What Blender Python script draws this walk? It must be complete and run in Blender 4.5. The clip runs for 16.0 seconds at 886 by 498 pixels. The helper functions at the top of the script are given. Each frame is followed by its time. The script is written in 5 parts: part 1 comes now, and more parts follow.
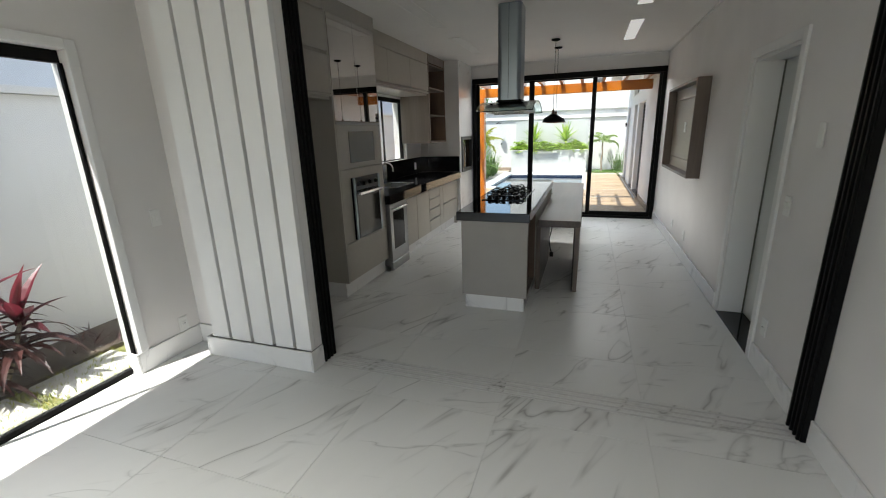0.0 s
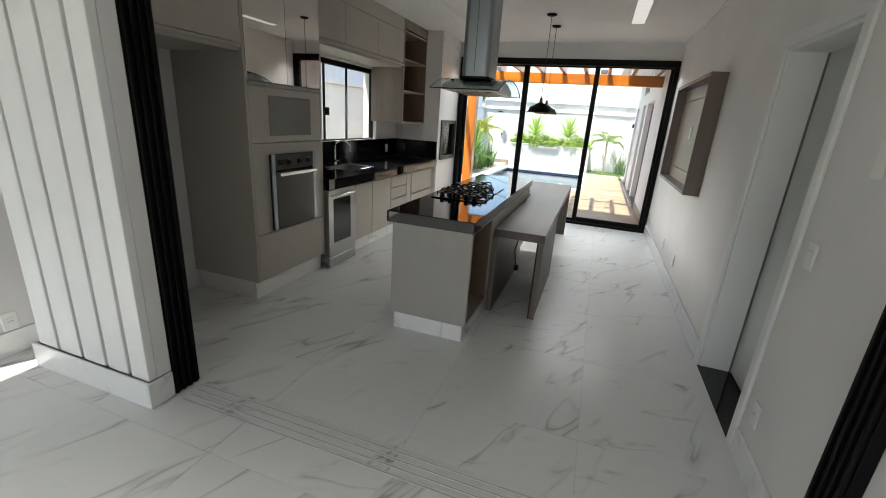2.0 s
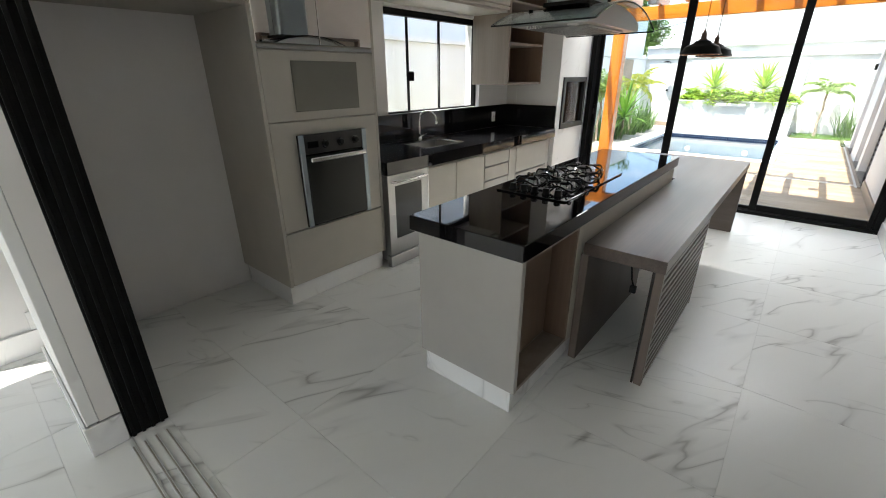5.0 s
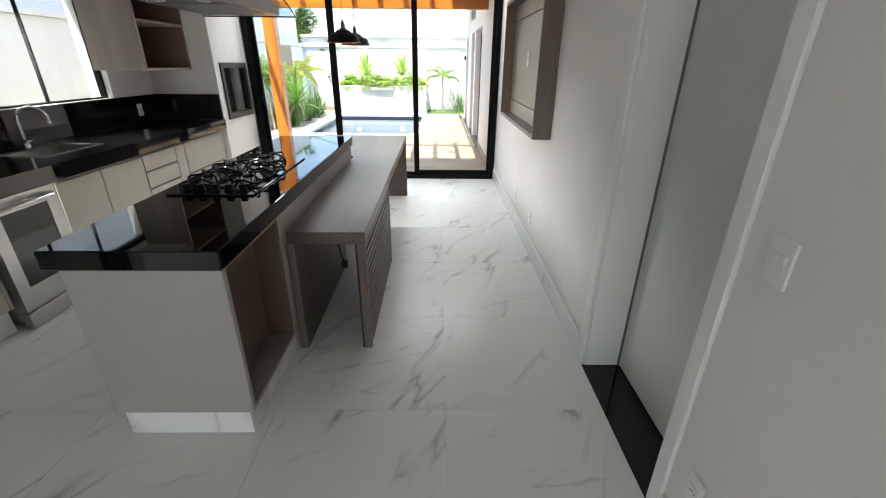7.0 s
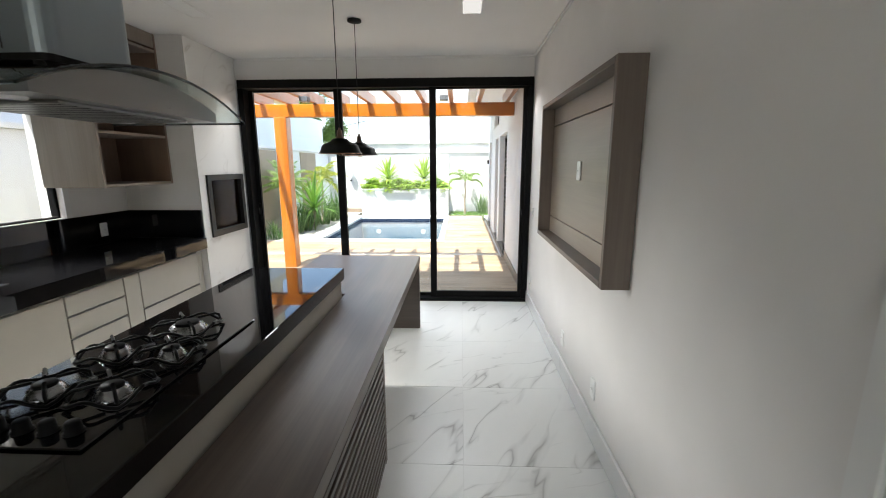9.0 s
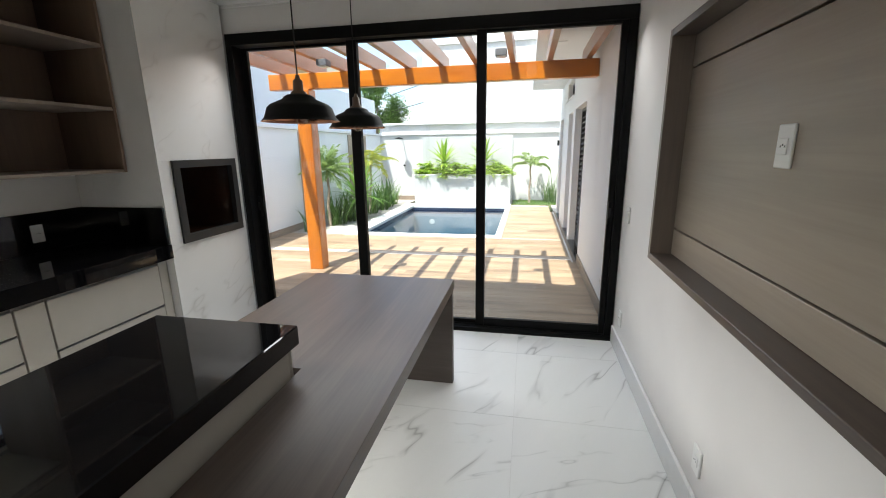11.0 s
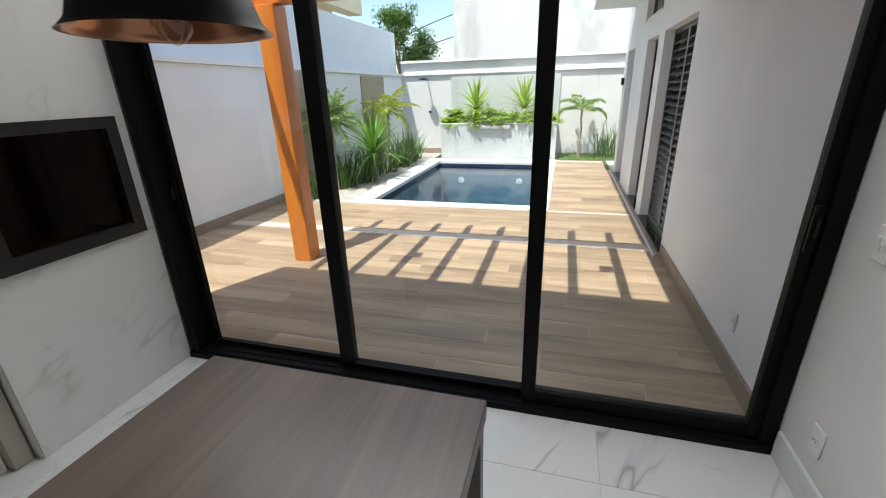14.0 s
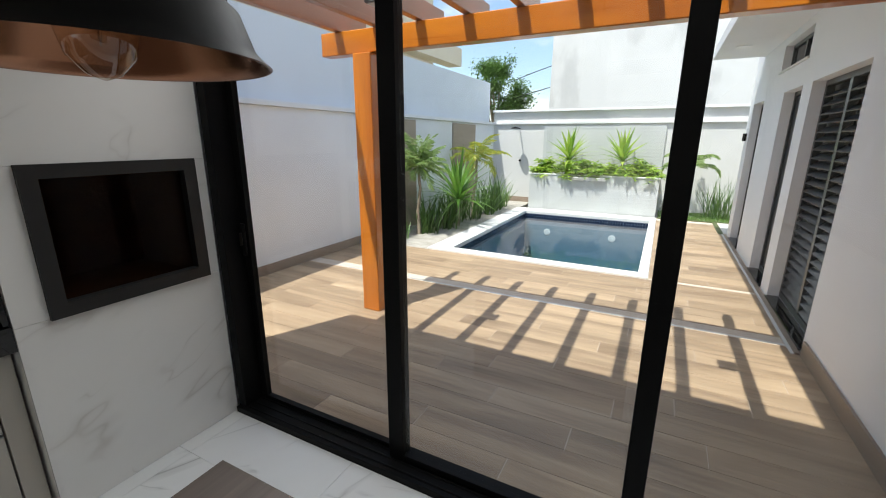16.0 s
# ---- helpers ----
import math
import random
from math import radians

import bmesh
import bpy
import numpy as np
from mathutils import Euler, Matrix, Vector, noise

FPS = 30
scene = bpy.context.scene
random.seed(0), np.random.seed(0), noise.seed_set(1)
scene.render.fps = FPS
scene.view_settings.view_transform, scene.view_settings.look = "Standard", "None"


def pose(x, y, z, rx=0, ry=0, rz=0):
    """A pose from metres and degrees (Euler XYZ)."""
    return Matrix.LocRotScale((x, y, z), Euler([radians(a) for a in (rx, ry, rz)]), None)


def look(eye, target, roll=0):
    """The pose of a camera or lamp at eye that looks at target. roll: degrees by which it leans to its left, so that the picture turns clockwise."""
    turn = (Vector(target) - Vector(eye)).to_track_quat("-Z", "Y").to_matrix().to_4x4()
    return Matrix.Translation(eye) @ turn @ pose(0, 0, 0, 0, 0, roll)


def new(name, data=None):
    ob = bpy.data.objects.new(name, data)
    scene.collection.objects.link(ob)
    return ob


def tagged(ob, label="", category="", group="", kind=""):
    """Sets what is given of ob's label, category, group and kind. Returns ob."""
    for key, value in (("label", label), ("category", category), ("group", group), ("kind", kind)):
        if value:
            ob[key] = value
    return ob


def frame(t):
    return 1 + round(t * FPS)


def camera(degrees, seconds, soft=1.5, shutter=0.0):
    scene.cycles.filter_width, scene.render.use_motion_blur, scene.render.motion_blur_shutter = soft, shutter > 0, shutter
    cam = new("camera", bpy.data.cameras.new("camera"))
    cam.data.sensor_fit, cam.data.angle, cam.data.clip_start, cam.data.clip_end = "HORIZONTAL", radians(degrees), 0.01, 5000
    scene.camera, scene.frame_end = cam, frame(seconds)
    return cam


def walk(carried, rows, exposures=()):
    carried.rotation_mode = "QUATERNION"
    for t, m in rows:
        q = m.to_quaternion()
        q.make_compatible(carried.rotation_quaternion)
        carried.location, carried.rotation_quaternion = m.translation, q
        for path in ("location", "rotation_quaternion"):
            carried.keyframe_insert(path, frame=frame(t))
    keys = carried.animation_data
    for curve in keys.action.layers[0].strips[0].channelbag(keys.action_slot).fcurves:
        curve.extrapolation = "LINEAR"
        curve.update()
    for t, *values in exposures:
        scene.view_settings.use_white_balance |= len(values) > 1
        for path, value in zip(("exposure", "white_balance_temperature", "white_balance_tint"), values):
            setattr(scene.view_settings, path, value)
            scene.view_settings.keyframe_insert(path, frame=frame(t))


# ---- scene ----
cam = camera(93.5, 16.0, soft=1.0, shutter=0.15)
PATH = [
    (0, (-0.039, -0.006, 1.572), (-0.669, 1.815, 1.034), -1.8),
    (0.5, (0.002, 0.122, 1.578), (-0.792, 1.879, 1.046), -1.1),
    (1, (0.163, 0.346, 1.571), (-0.61, 2.089, 0.969), 0.9),
    (1.5, (0.175, 0.595, 1.544), (-0.492, 2.362, 0.886), 3.4),
    (2, (0.205, 0.895, 1.542), (-0.414, 2.699, 0.938), 3.9),
    (2.5, (0.331, 1.173, 1.544), (-0.448, 2.918, 0.951), 3.5),
    (3, (0.376, 1.389, 1.553), (-0.522, 3.054, 0.906), 2.4),
    (3.5, (0.308, 1.645, 1.523), (-0.59, 3.269, 0.777), 1.8),
    (4, (0.277, 1.861, 1.525), (-0.768, 3.371, 0.732), 0.2),
    (4.2, (0.271, 1.925, 1.527), (-0.933, 3.324, 0.757), -0.2),
    (6.3, (0.281, 2.118, 1.517), (-0.667, 3.701, 0.745), -2.1),
    (6.5, (0.33, 2.07, 1.519), (-0.331, 3.783, 0.726), -1.9),
    (7, (0.307, 2.106, 1.508), (0.335, 3.932, 0.693), 0.5),
    (7.5, (0.355, 2.322, 1.543), (0.443, 4.204, 0.87), -2.5),
    (8, (0.234, 2.604, 1.579), (0.293, 4.562, 1.175), -1.4),
    (8.5, (0.164, 2.865, 1.613), (0.203, 4.837, 1.279), -1.8),
    (9, (0.327, 3.238, 1.591), (0.244, 5.196, 1.191), -0.2),
    (9.5, (0.381, 3.702, 1.553), (0.15, 5.625, 1.056), 1.1),
    (10, (0.438, 4.092, 1.571), (0.119, 6.011, 1.109), -0.5),
    (10.2, (0.464, 4.244, 1.563), (0.094, 6.154, 1.102), -0.9),
    (12.3, (0.21, 5.167, 1.549), (-0.186, 7.059, 1.035), -0.8),
    (12.5, (0.21, 5.339, 1.57), (-0.213, 7.216, 1.027), -0.7),
    (13, (0.093, 5.686, 1.552), (-0.372, 7.542, 0.968), 0.3),
    (13.5, (-0.011, 5.958, 1.558), (-0.5, 7.788, 0.919), -0.1),
    (14, (0.1, 6.2, 1.565), (-0.419, 7.997, 0.857), -1.7),
    (14.5, (0.195, 6.362, 1.569), (-0.336, 8.137, 0.817), -3.0),
    (15, (0.133, 6.441, 1.569), (-0.499, 8.194, 0.843), -3.0),
    (15.5, (0.008, 6.503, 1.586), (-0.795, 8.229, 0.972), -1.8),
    (16, (-0.033, 6.585, 1.594), (-0.922, 8.302, 1.082), 0.3),
]

EXPOSURES = [(0.0, 1.4), (2.0, 1.75), (4.0, 2.2), (7.0, 2.15), (9.0, 1.98), (10.0, 1.8), (12.5, 1.25), (14.0, 1.05), (16.0, 0.92)]
walk(cam, [(t, look(eye, target, roll)) for t, eye, target, roll in PATH], EXPOSURES)

# ---- world, sun, lamps ----
SUN_X, SUN_Y = 0.19, 0.415          # ground shift of a shadow per metre of height
world = bpy.data.worlds.new("sky")
scene.world = world
world.use_nodes = True
wn, wl = world.node_tree.nodes, world.node_tree.links
sky = wn.new("ShaderNodeTexSky")
sky.sky_type, sky.sun_disc = "NISHITA", False
sky.sun_elevation = math.atan2(1.0, math.hypot(SUN_X, SUN_Y))
sky.sun_rotation = math.atan2(-SUN_X, -SUN_Y)
sky.air_density, sky.dust_density = 1.0, 1.6
where = wn.new("ShaderNodeTexCoord")
flat = wn.new("ShaderNodeMapping")
flat.inputs["Scale"].default_value = (1.0, 1.0, 2.6)
puff = wn.new("ShaderNodeTexNoise")
puff.inputs["Scale"].default_value, puff.inputs["Detail"].default_value, puff.inputs["Roughness"].default_value = 3.2, 7.0, 0.58
edge = wn.new("ShaderNodeValToRGB")
edge.color_ramp.elements[0].position, edge.color_ramp.elements[1].position = 0.50, 0.68
edge.color_ramp.elements[1].color = (0.75, 0.75, 0.75, 1)
cloudy = wn.new("ShaderNodeMixRGB")
cloudy.inputs[2].default_value = (6.0, 6.1, 6.3, 1)
wl.new(where.outputs["Generated"], flat.inputs[0])
wl.new(flat.outputs[0], puff.inputs["Vector"])
wl.new(puff.outputs[0], edge.inputs[0])
wl.new(edge.outputs[0], cloudy.inputs[0])
wl.new(sky.outputs[0], cloudy.inputs[1])
wl.new(cloudy.outputs[0], wn["Background"].inputs[0])
wn["Background"].inputs[1].default_value = 0.15
sun_lamp = new("sun", bpy.data.lights.new("sun", "SUN"))
sun_lamp.data.energy, sun_lamp.data.angle, sun_lamp.data.color = 3.7, radians(0.55), (1.0, 0.965, 0.91)
sun_lamp.matrix_basis = look((-SUN_X * 20, -SUN_Y * 20, 20), (0, 0, 0))


def daylight(name, place, target, sx, sy, watts, color, wide):
    """Added lamp for the sky's light in an opening's head, falling inward and down."""
    lamp = new(name, bpy.data.lights.new(name, "AREA"))
    lamp.data.shape, lamp.data.size, lamp.data.size_y = "RECTANGLE", sx, sy
    lamp.data.energy, lamp.data.color, lamp.data.spread = watts, color, radians(wide)
    lamp.matrix_basis = look(place, target)
    return lamp


daylight("sliding_door_daylight", (-0.5, 7.88, 2.38), (-0.5, 7.88 - 1.0, 2.38 - 2.3), 3.0, 0.2, 6.5, (0.97, 0.99, 1.0), 106)
daylight("tall_window_daylight", (-2.86, 0.45, 2.02), (-1.86, 0.45, 1.02), 0.2, 2.4, 4.5, (1.0, 0.98, 0.92), 68)
daylight("kitchen_window_daylight", (-2.83, 5.72, 2.04), (-1.83, 5.72, 1.34), 0.15, 1.3, 11, (1.0, 0.99, 0.95), 68)
# added lamp in an unseen, assumed front opening, brightening the living room
daylight("assumed_front_daylight", (-0.9, -4.9, 2.5), (-0.9, -3.9, 1.5), 3.4, 0.2, 5.0, (1.0, 0.975, 0.91), 76)

# ---- materials ----


def nodes(name, rough=0.5, metal=0.0, base=(0.8, 0.8, 0.8)):
    m = bpy.data.materials.new(name)
    m.use_nodes = True
    nt = m.node_tree
    b = nt.nodes["Principled BSDF"]
    b.inputs["Base Color"].default_value = (*base, 1)
    b.inputs["Roughness"].default_value = rough
    b.inputs["Metallic"].default_value = metal
    return m, nt, b


def add(nt, kind, **kw):
    n = nt.nodes.new("ShaderNode" + kind)
    for k, v in kw.items():
        n.inputs[k.replace("_", " ")].default_value = v
    return n


def coords(nt, scale=(1, 1, 1), shift=True, space="Object"):
    """Object coordinates in metres, shifted at random from object to object."""
    tc = nt.nodes.new("ShaderNodeTexCoord")
    mp = nt.nodes.new("ShaderNodeMapping")
    mp.inputs["Scale"].default_value = scale
    if shift:
        oi = nt.nodes.new("ShaderNodeObjectInfo")
        mul = nt.nodes.new("ShaderNodeVectorMath")
        mul.operation = "MULTIPLY_ADD"
        mul.inputs[1].default_value = (37.0, 53.0, 71.0)
        nt.links.new(oi.outputs["Random"], mul.inputs[0])
        nt.links.new(tc.outputs[space], mul.inputs[2])
        nt.links.new(mul.outputs[0], mp.inputs["Vector"])
    else:
        nt.links.new(tc.outputs[space], mp.inputs["Vector"])
    return mp.outputs[0]


def noise_tex(nt, vec, scale, detail=4.0, rough=0.55, distort=0.0):
    n = add(nt, "TexNoise", Scale=scale, Detail=detail, Roughness=rough, Distortion=distort)
    nt.links.new(vec, n.inputs["Vector"])
    return n.outputs["Fac"]


def ramp(nt, fac, stops):
    r = nt.nodes.new("ShaderNodeValToRGB")
    while len(r.color_ramp.elements) < len(stops):
        r.color_ramp.elements.new(0.5)
    for e, (p, c) in zip(r.color_ramp.elements, stops):
        e.position, e.color = p, (*c, 1) if len(c) == 3 else c
    nt.links.new(fac, r.inputs[0])
    return r.outputs[0]


def grey(v):
    return (v, v, v)


def mixc(nt, fac, a, b, mode="MIX"):
    m = nt.nodes.new("ShaderNodeMix")
    m.data_type, m.blend_type = "RGBA", mode
    for sock, v in ((m.inputs[0], fac), (m.inputs[6], a), (m.inputs[7], b)):
        if hasattr(v, "is_output"):
            nt.links.new(v, sock)
        else:
            sock.default_value = v if isinstance(v, (int, float)) else (*v, 1)
    return m.outputs[2]


def bump(nt, b, height, strength=0.1, dist=0.01):
    n = add(nt, "Bump", Strength=strength, Distance=dist)
    nt.links.new(height, n.inputs["Height"])
    nt.links.new(n.outputs[0], b.inputs["Normal"])


def rough_range(nt, b, fac, lo, hi):
    r = nt.nodes.new("ShaderNodeMapRange")
    r.inputs[3].default_value, r.inputs[4].default_value = lo, hi
    nt.links.new(fac, r.inputs[0])
    nt.links.new(r.outputs[0], b.inputs["Roughness"])


def mat_paint(name, color, rough=0.6, mottled=0.05, grain=0.06):
    m, nt, b = nodes(name, rough)
    v = coords(nt, shift=False)
    big = noise_tex(nt, v, 1.3, 3)
    fine = noise_tex(nt, v, 220, 3)
    lo, hi = [c * (1 - mottled) for c in color], [min(1, c * (1 + mottled)) for c in color]
    nt.links.new(ramp(nt, big, [(0.3, lo), (0.7, hi)]), b.inputs["Base Color"])
    bump(nt, b, fine, grain, 0.002)
    return m


def mat_marble(name, base=(0.70, 0.71, 0.695), vein=(0.30, 0.30, 0.29), rough=0.16, turn=0.5, freq=1.0, strength=0.72, tilt=0.2, cross=0.75):
    """White porcelain with sparse grey strokes in two slanting families; each piece is cut from another part of the slab."""
    m, nt, b = nodes(name, rough)
    tc = coords(nt)

    def turned(angle, stretch_by):
        rot = nt.nodes.new("ShaderNodeMapping")
        rot.inputs["Rotation"].default_value = (tilt, 0.2, angle)
        nt.links.new(tc, rot.inputs["Vector"])
        st = nt.nodes.new("ShaderNodeMapping")
        st.inputs["Scale"].default_value = tuple(k * freq for k in stretch_by)
        nt.links.new(rot.outputs[0], st.inputs["Vector"])
        return st.outputs[0]

    def line(v, scale, width, distort):
        n = noise_tex(nt, v, scale, 3.2, 0.55, distort)
        s = nt.nodes.new("ShaderNodeMath")
        s.operation = "SUBTRACT"
        s.inputs[1].default_value = 0.5
        nt.links.new(n, s.inputs[0])
        a = nt.nodes.new("ShaderNodeMath")
        a.operation = "ABSOLUTE"
        nt.links.new(s.outputs[0], a.inputs[0])
        return ramp(nt, a.outputs[0], [(0.0, grey(1)), (width, grey(0.35)), (width * 3.5, grey(0))])

    def gate(v, scale, lo, hi):
        return ramp(nt, noise_tex(nt, v, scale, 2.5), [(lo, grey(0)), (hi, grey(1))])

    va, vb = turned(turn, (2.9, 0.52, 1.3)), turned(turn + cross, (3.4, 0.8, 1.6))
    one = mixc(nt, 1.0, line(va, 1.0, 0.008, 0.25), gate(va, 1.7, 0.47, 0.59), "MULTIPLY")
    two = mixc(nt, 1.0, line(vb, 1.3, 0.007, 0.3), gate(vb, 1.9, 0.53, 0.63), "MULTIPLY")
    veins = mixc(nt, 1.0, one, mixc(nt, 1.0, two, grey(0.6), "MULTIPLY"), "ADD")
    cloud = ramp(nt, noise_tex(nt, va, 1.2, 4), [(0.3, [c * 0.95 for c in base]), (0.65, base)])
    nt.links.new(mixc(nt, mixc(nt, 1.0, veins, grey(strength), "MULTIPLY"), cloud, vein), b.inputs["Base Color"])
    rough_range(nt, b, noise_tex(nt, tc, 9, 3), rough * 0.95, rough * 1.12)
    bump(nt, b, noise_tex(nt, tc, 3.0, 2), 0.006, 0.01)
    return m


def mat_wood(name, dark, light, along="Y", rough=0.45, fine=1.0, shift=True, gloss=0.0, knots=0.35, spread=0.84):
    """Wood grain that runs along one axis of the piece."""
    m, nt, b = nodes(name, rough)
    k = {"X": (0.9, 14, 14), "Y": (14, 0.9, 14), "Z": (14, 14, 0.9)}[along]
    v = coords(nt, tuple(a * fine for a in k), shift)
    g = noise_tex(nt, v, 1.6, 5, 0.6, 0.6)
    k2 = {"X": (2.0, 120, 120), "Y": (120, 2.0, 120), "Z": (120, 120, 2.0)}[along]
    v2 = coords(nt, k2, shift)
    f = noise_tex(nt, v2, 1.0, 3)
    k3 = {"X": (0.5, 3, 3), "Y": (3, 0.5, 3), "Z": (3, 3, 0.5)}[along]
    broad = noise_tex(nt, coords(nt, k3, shift), 1.0, 2, 0.5, knots)
    c1 = ramp(nt, g, [(0.25, dark), (0.55, [(a + c) / 2 for a, c in zip(dark, light)]), (0.8, light)])
    c2 = mixc(nt, 0.22, c1, ramp(nt, f, [(0.3, dark), (0.7, light)]))
    c3 = mixc(nt, 0.42, c2, ramp(nt, broad, [(0.35, dark), (0.65, light)]))
    if shift:
        oi = nt.nodes.new("ShaderNodeObjectInfo")
        c3 = mixc(nt, 1.0, c3, ramp(nt, oi.outputs["Random"], [(0.0, grey(spread)), (1.0, grey(1.0))]), "MULTIPLY")
    nt.links.new(c3, b.inputs["Base Color"])
    rough_range(nt, b, g, rough * 0.85, min(1, rough * 1.2))
    if gloss:
        b.inputs["Coat Weight"].default_value = gloss
        b.inputs["Coat Roughness"].default_value = 0.15
    bump(nt, b, f, 0.08, 0.002)
    return m


def mat_metal(name, color, rough=0.28, along="Z"):
    m, nt, b = nodes(name, rough, 1.0, color)
    k = {"X": (2, 300, 300), "Y": (300, 2, 300), "Z": (300, 300, 2)}[along]
    n = noise_tex(nt, coords(nt, k, False), 1.0, 2)
    rough_range(nt, b, n, rough * 0.8, rough * 1.3)
    bump(nt, b, n, 0.03, 0.001)
    return m


def mat_plain(name, color, rough=0.5, metal=0.0, grain=200, strength=0.04):
    m, nt, b = nodes(name, rough, metal)
    v = coords(nt, shift=False)
    n = noise_tex(nt, v, 6, 4)
    lo, hi = [c * 0.975 for c in color], [min(1, c * 1.025) for c in color]
    nt.links.new(ramp(nt, n, [(0.3, lo), (0.7, hi)]), b.inputs["Base Color"])
    rough_range(nt, b, noise_tex(nt, v, 14, 4), rough * 0.8, min(1, rough * 1.2))
    bump(nt, b, noise_tex(nt, v, grain, 2), strength, 0.001)
    return m


def mat_granite(name):
    m, nt, b = nodes(name, 0.07)
    v = coords(nt, shift=False)
    n = noise_tex(nt, v, 420, 2)
    nt.links.new(ramp(nt, n, [(0.55, (0.004, 0.004, 0.0045)), (0.72, (0.012, 0.012, 0.013)), (0.8, (0.05, 0.05, 0.055))]), b.inputs["Base Color"])
    rough_range(nt, b, noise_tex(nt, v, 5, 4), 0.015, 0.045)
    return m


def gloss_at_edge(nt, ior):
    """How much a thin pane mirrors, from either side: little head-on, much at a graze."""
    lw = nt.nodes.new("ShaderNodeLayerWeight")
    lw.inputs[0].default_value = 0.5
    pw = nt.nodes.new("ShaderNodeMath")
    pw.operation, pw.inputs[1].default_value = "POWER", 5.0
    nt.links.new(lw.outputs["Facing"], pw.inputs[0])
    r0 = ((ior - 1) / (ior + 1)) ** 2
    ma = nt.nodes.new("ShaderNodeMath")
    ma.operation, ma.inputs[1].default_value, ma.inputs[2].default_value = "MULTIPLY_ADD", 1 - r0, r0
    nt.links.new(pw.outputs[0], ma.inputs[0])
    return ma.outputs[0]


def mat_glass(name, tint=(0.93, 0.95, 0.95), ior=1.5, rough=0.0):
    m = bpy.data.materials.new(name)
    m.use_nodes = True
    nt = m.node_tree
    nt.nodes.remove(nt.nodes["Principled BSDF"])
    t = nt.nodes.new("ShaderNodeBsdfTransparent")
    t.inputs[0].default_value = (*tint, 1)
    g = nt.nodes.new("ShaderNodeBsdfGlossy")
    g.inputs["Roughness"].default_value = rough
    x = nt.nodes.new("ShaderNodeMixShader")
    nt.links.new(gloss_at_edge(nt, ior), x.inputs[0])
    nt.links.new(t.outputs[0], x.inputs[1])
    nt.links.new(g.outputs[0], x.inputs[2])
    nt.links.new(x.outputs[0], nt.nodes["Material Output"].inputs[0])
    return m


def mat_leaf(name, a, b2, rough=0.4):
    m, nt, b = nodes(name, rough)
    gi = nt.nodes.new("ShaderNodeNewGeometry")
    nt.links.new(ramp(nt, gi.outputs["Random Per Island"], [(0.0, a), (1.0, b2)]), b.inputs["Base Color"])
    b.inputs["Subsurface Weight"].default_value = 0.0
    tr = nt.nodes.new("ShaderNodeBsdfTranslucent")
    nt.links.new(ramp(nt, gi.outputs["Random Per Island"], [(0.0, [min(1, c * 1.6) for c in a]), (1.0, [min(1, c * 1.6) for c in b2])]), tr.inputs[0])
    x = nt.nodes.new("ShaderNodeMixShader")
    x.inputs[0].default_value = 0.35
    nt.links.new(b.outputs[0], x.inputs[1])
    nt.links.new(tr.outputs[0], x.inputs[2])
    nt.links.new(x.outputs[0], nt.nodes["Material Output"].inputs[0])
    return m


def mat_ground(name, a, b2, scale=3.0, fine=60, rough=0.95, strength=0.5):
    m, nt, b = nodes(name, rough)
    v = coords(nt, shift=False)
    n1, n2 = noise_tex(nt, v, scale, 5), noise_tex(nt, v, fine, 4)
    c = mixc(nt, 0.5, ramp(nt, n1, [(0.35, a), (0.65, b2)]), ramp(nt, n2, [(0.35, a), (0.65, b2)]))
    nt.links.new(c, b.inputs["Base Color"])
    bump(nt, b, n2, strength, 0.02)
    return m


def mat_water(name):
    m = bpy.data.materials.new(name)
    m.use_nodes = True
    nt = m.node_tree
    nt.nodes.remove(nt.nodes["Principled BSDF"])
    t = nt.nodes.new("ShaderNodeBsdfTransparent")
    t.inputs[0].default_value = (0.70, 0.84, 0.90, 1)
    g = nt.nodes.new("ShaderNodeBsdfGlossy")
    g.inputs["Roughness"].default_value = 0.02
    f = add(nt, "Fresnel", IOR=1.33)
    bp = add(nt, "Bump", Strength=0.045, Distance=0.05)
    nt.links.new(noise_tex(nt, coords(nt, shift=False), 3.5, 3), bp.inputs["Height"])
    nt.links.new(bp.outputs[0], g.inputs["Normal"])
    nt.links.new(bp.outputs[0], f.inputs["Normal"])
    x = nt.nodes.new("ShaderNodeMixShader")
    nt.links.new(f.outputs[0], x.inputs[0])
    nt.links.new(t.outputs[0], x.inputs[1])
    nt.links.new(g.outputs[0], x.inputs[2])
    nt.links.new(x.outputs[0], nt.nodes["Material Output"].inputs[0])
    return m


def mat_glow(name, color, strength):
    m = bpy.data.materials.new(name)
    m.use_nodes = True
    nt = m.node_tree
    nt.nodes.remove(nt.nodes["Principled BSDF"])
    e = nt.nodes.new("ShaderNodeEmission")
    e.inputs[0].default_value, e.inputs[1].default_value = (*color, 1), strength
    nt.links.new(e.outputs[0], nt.nodes["Material Output"].inputs[0])
    return m


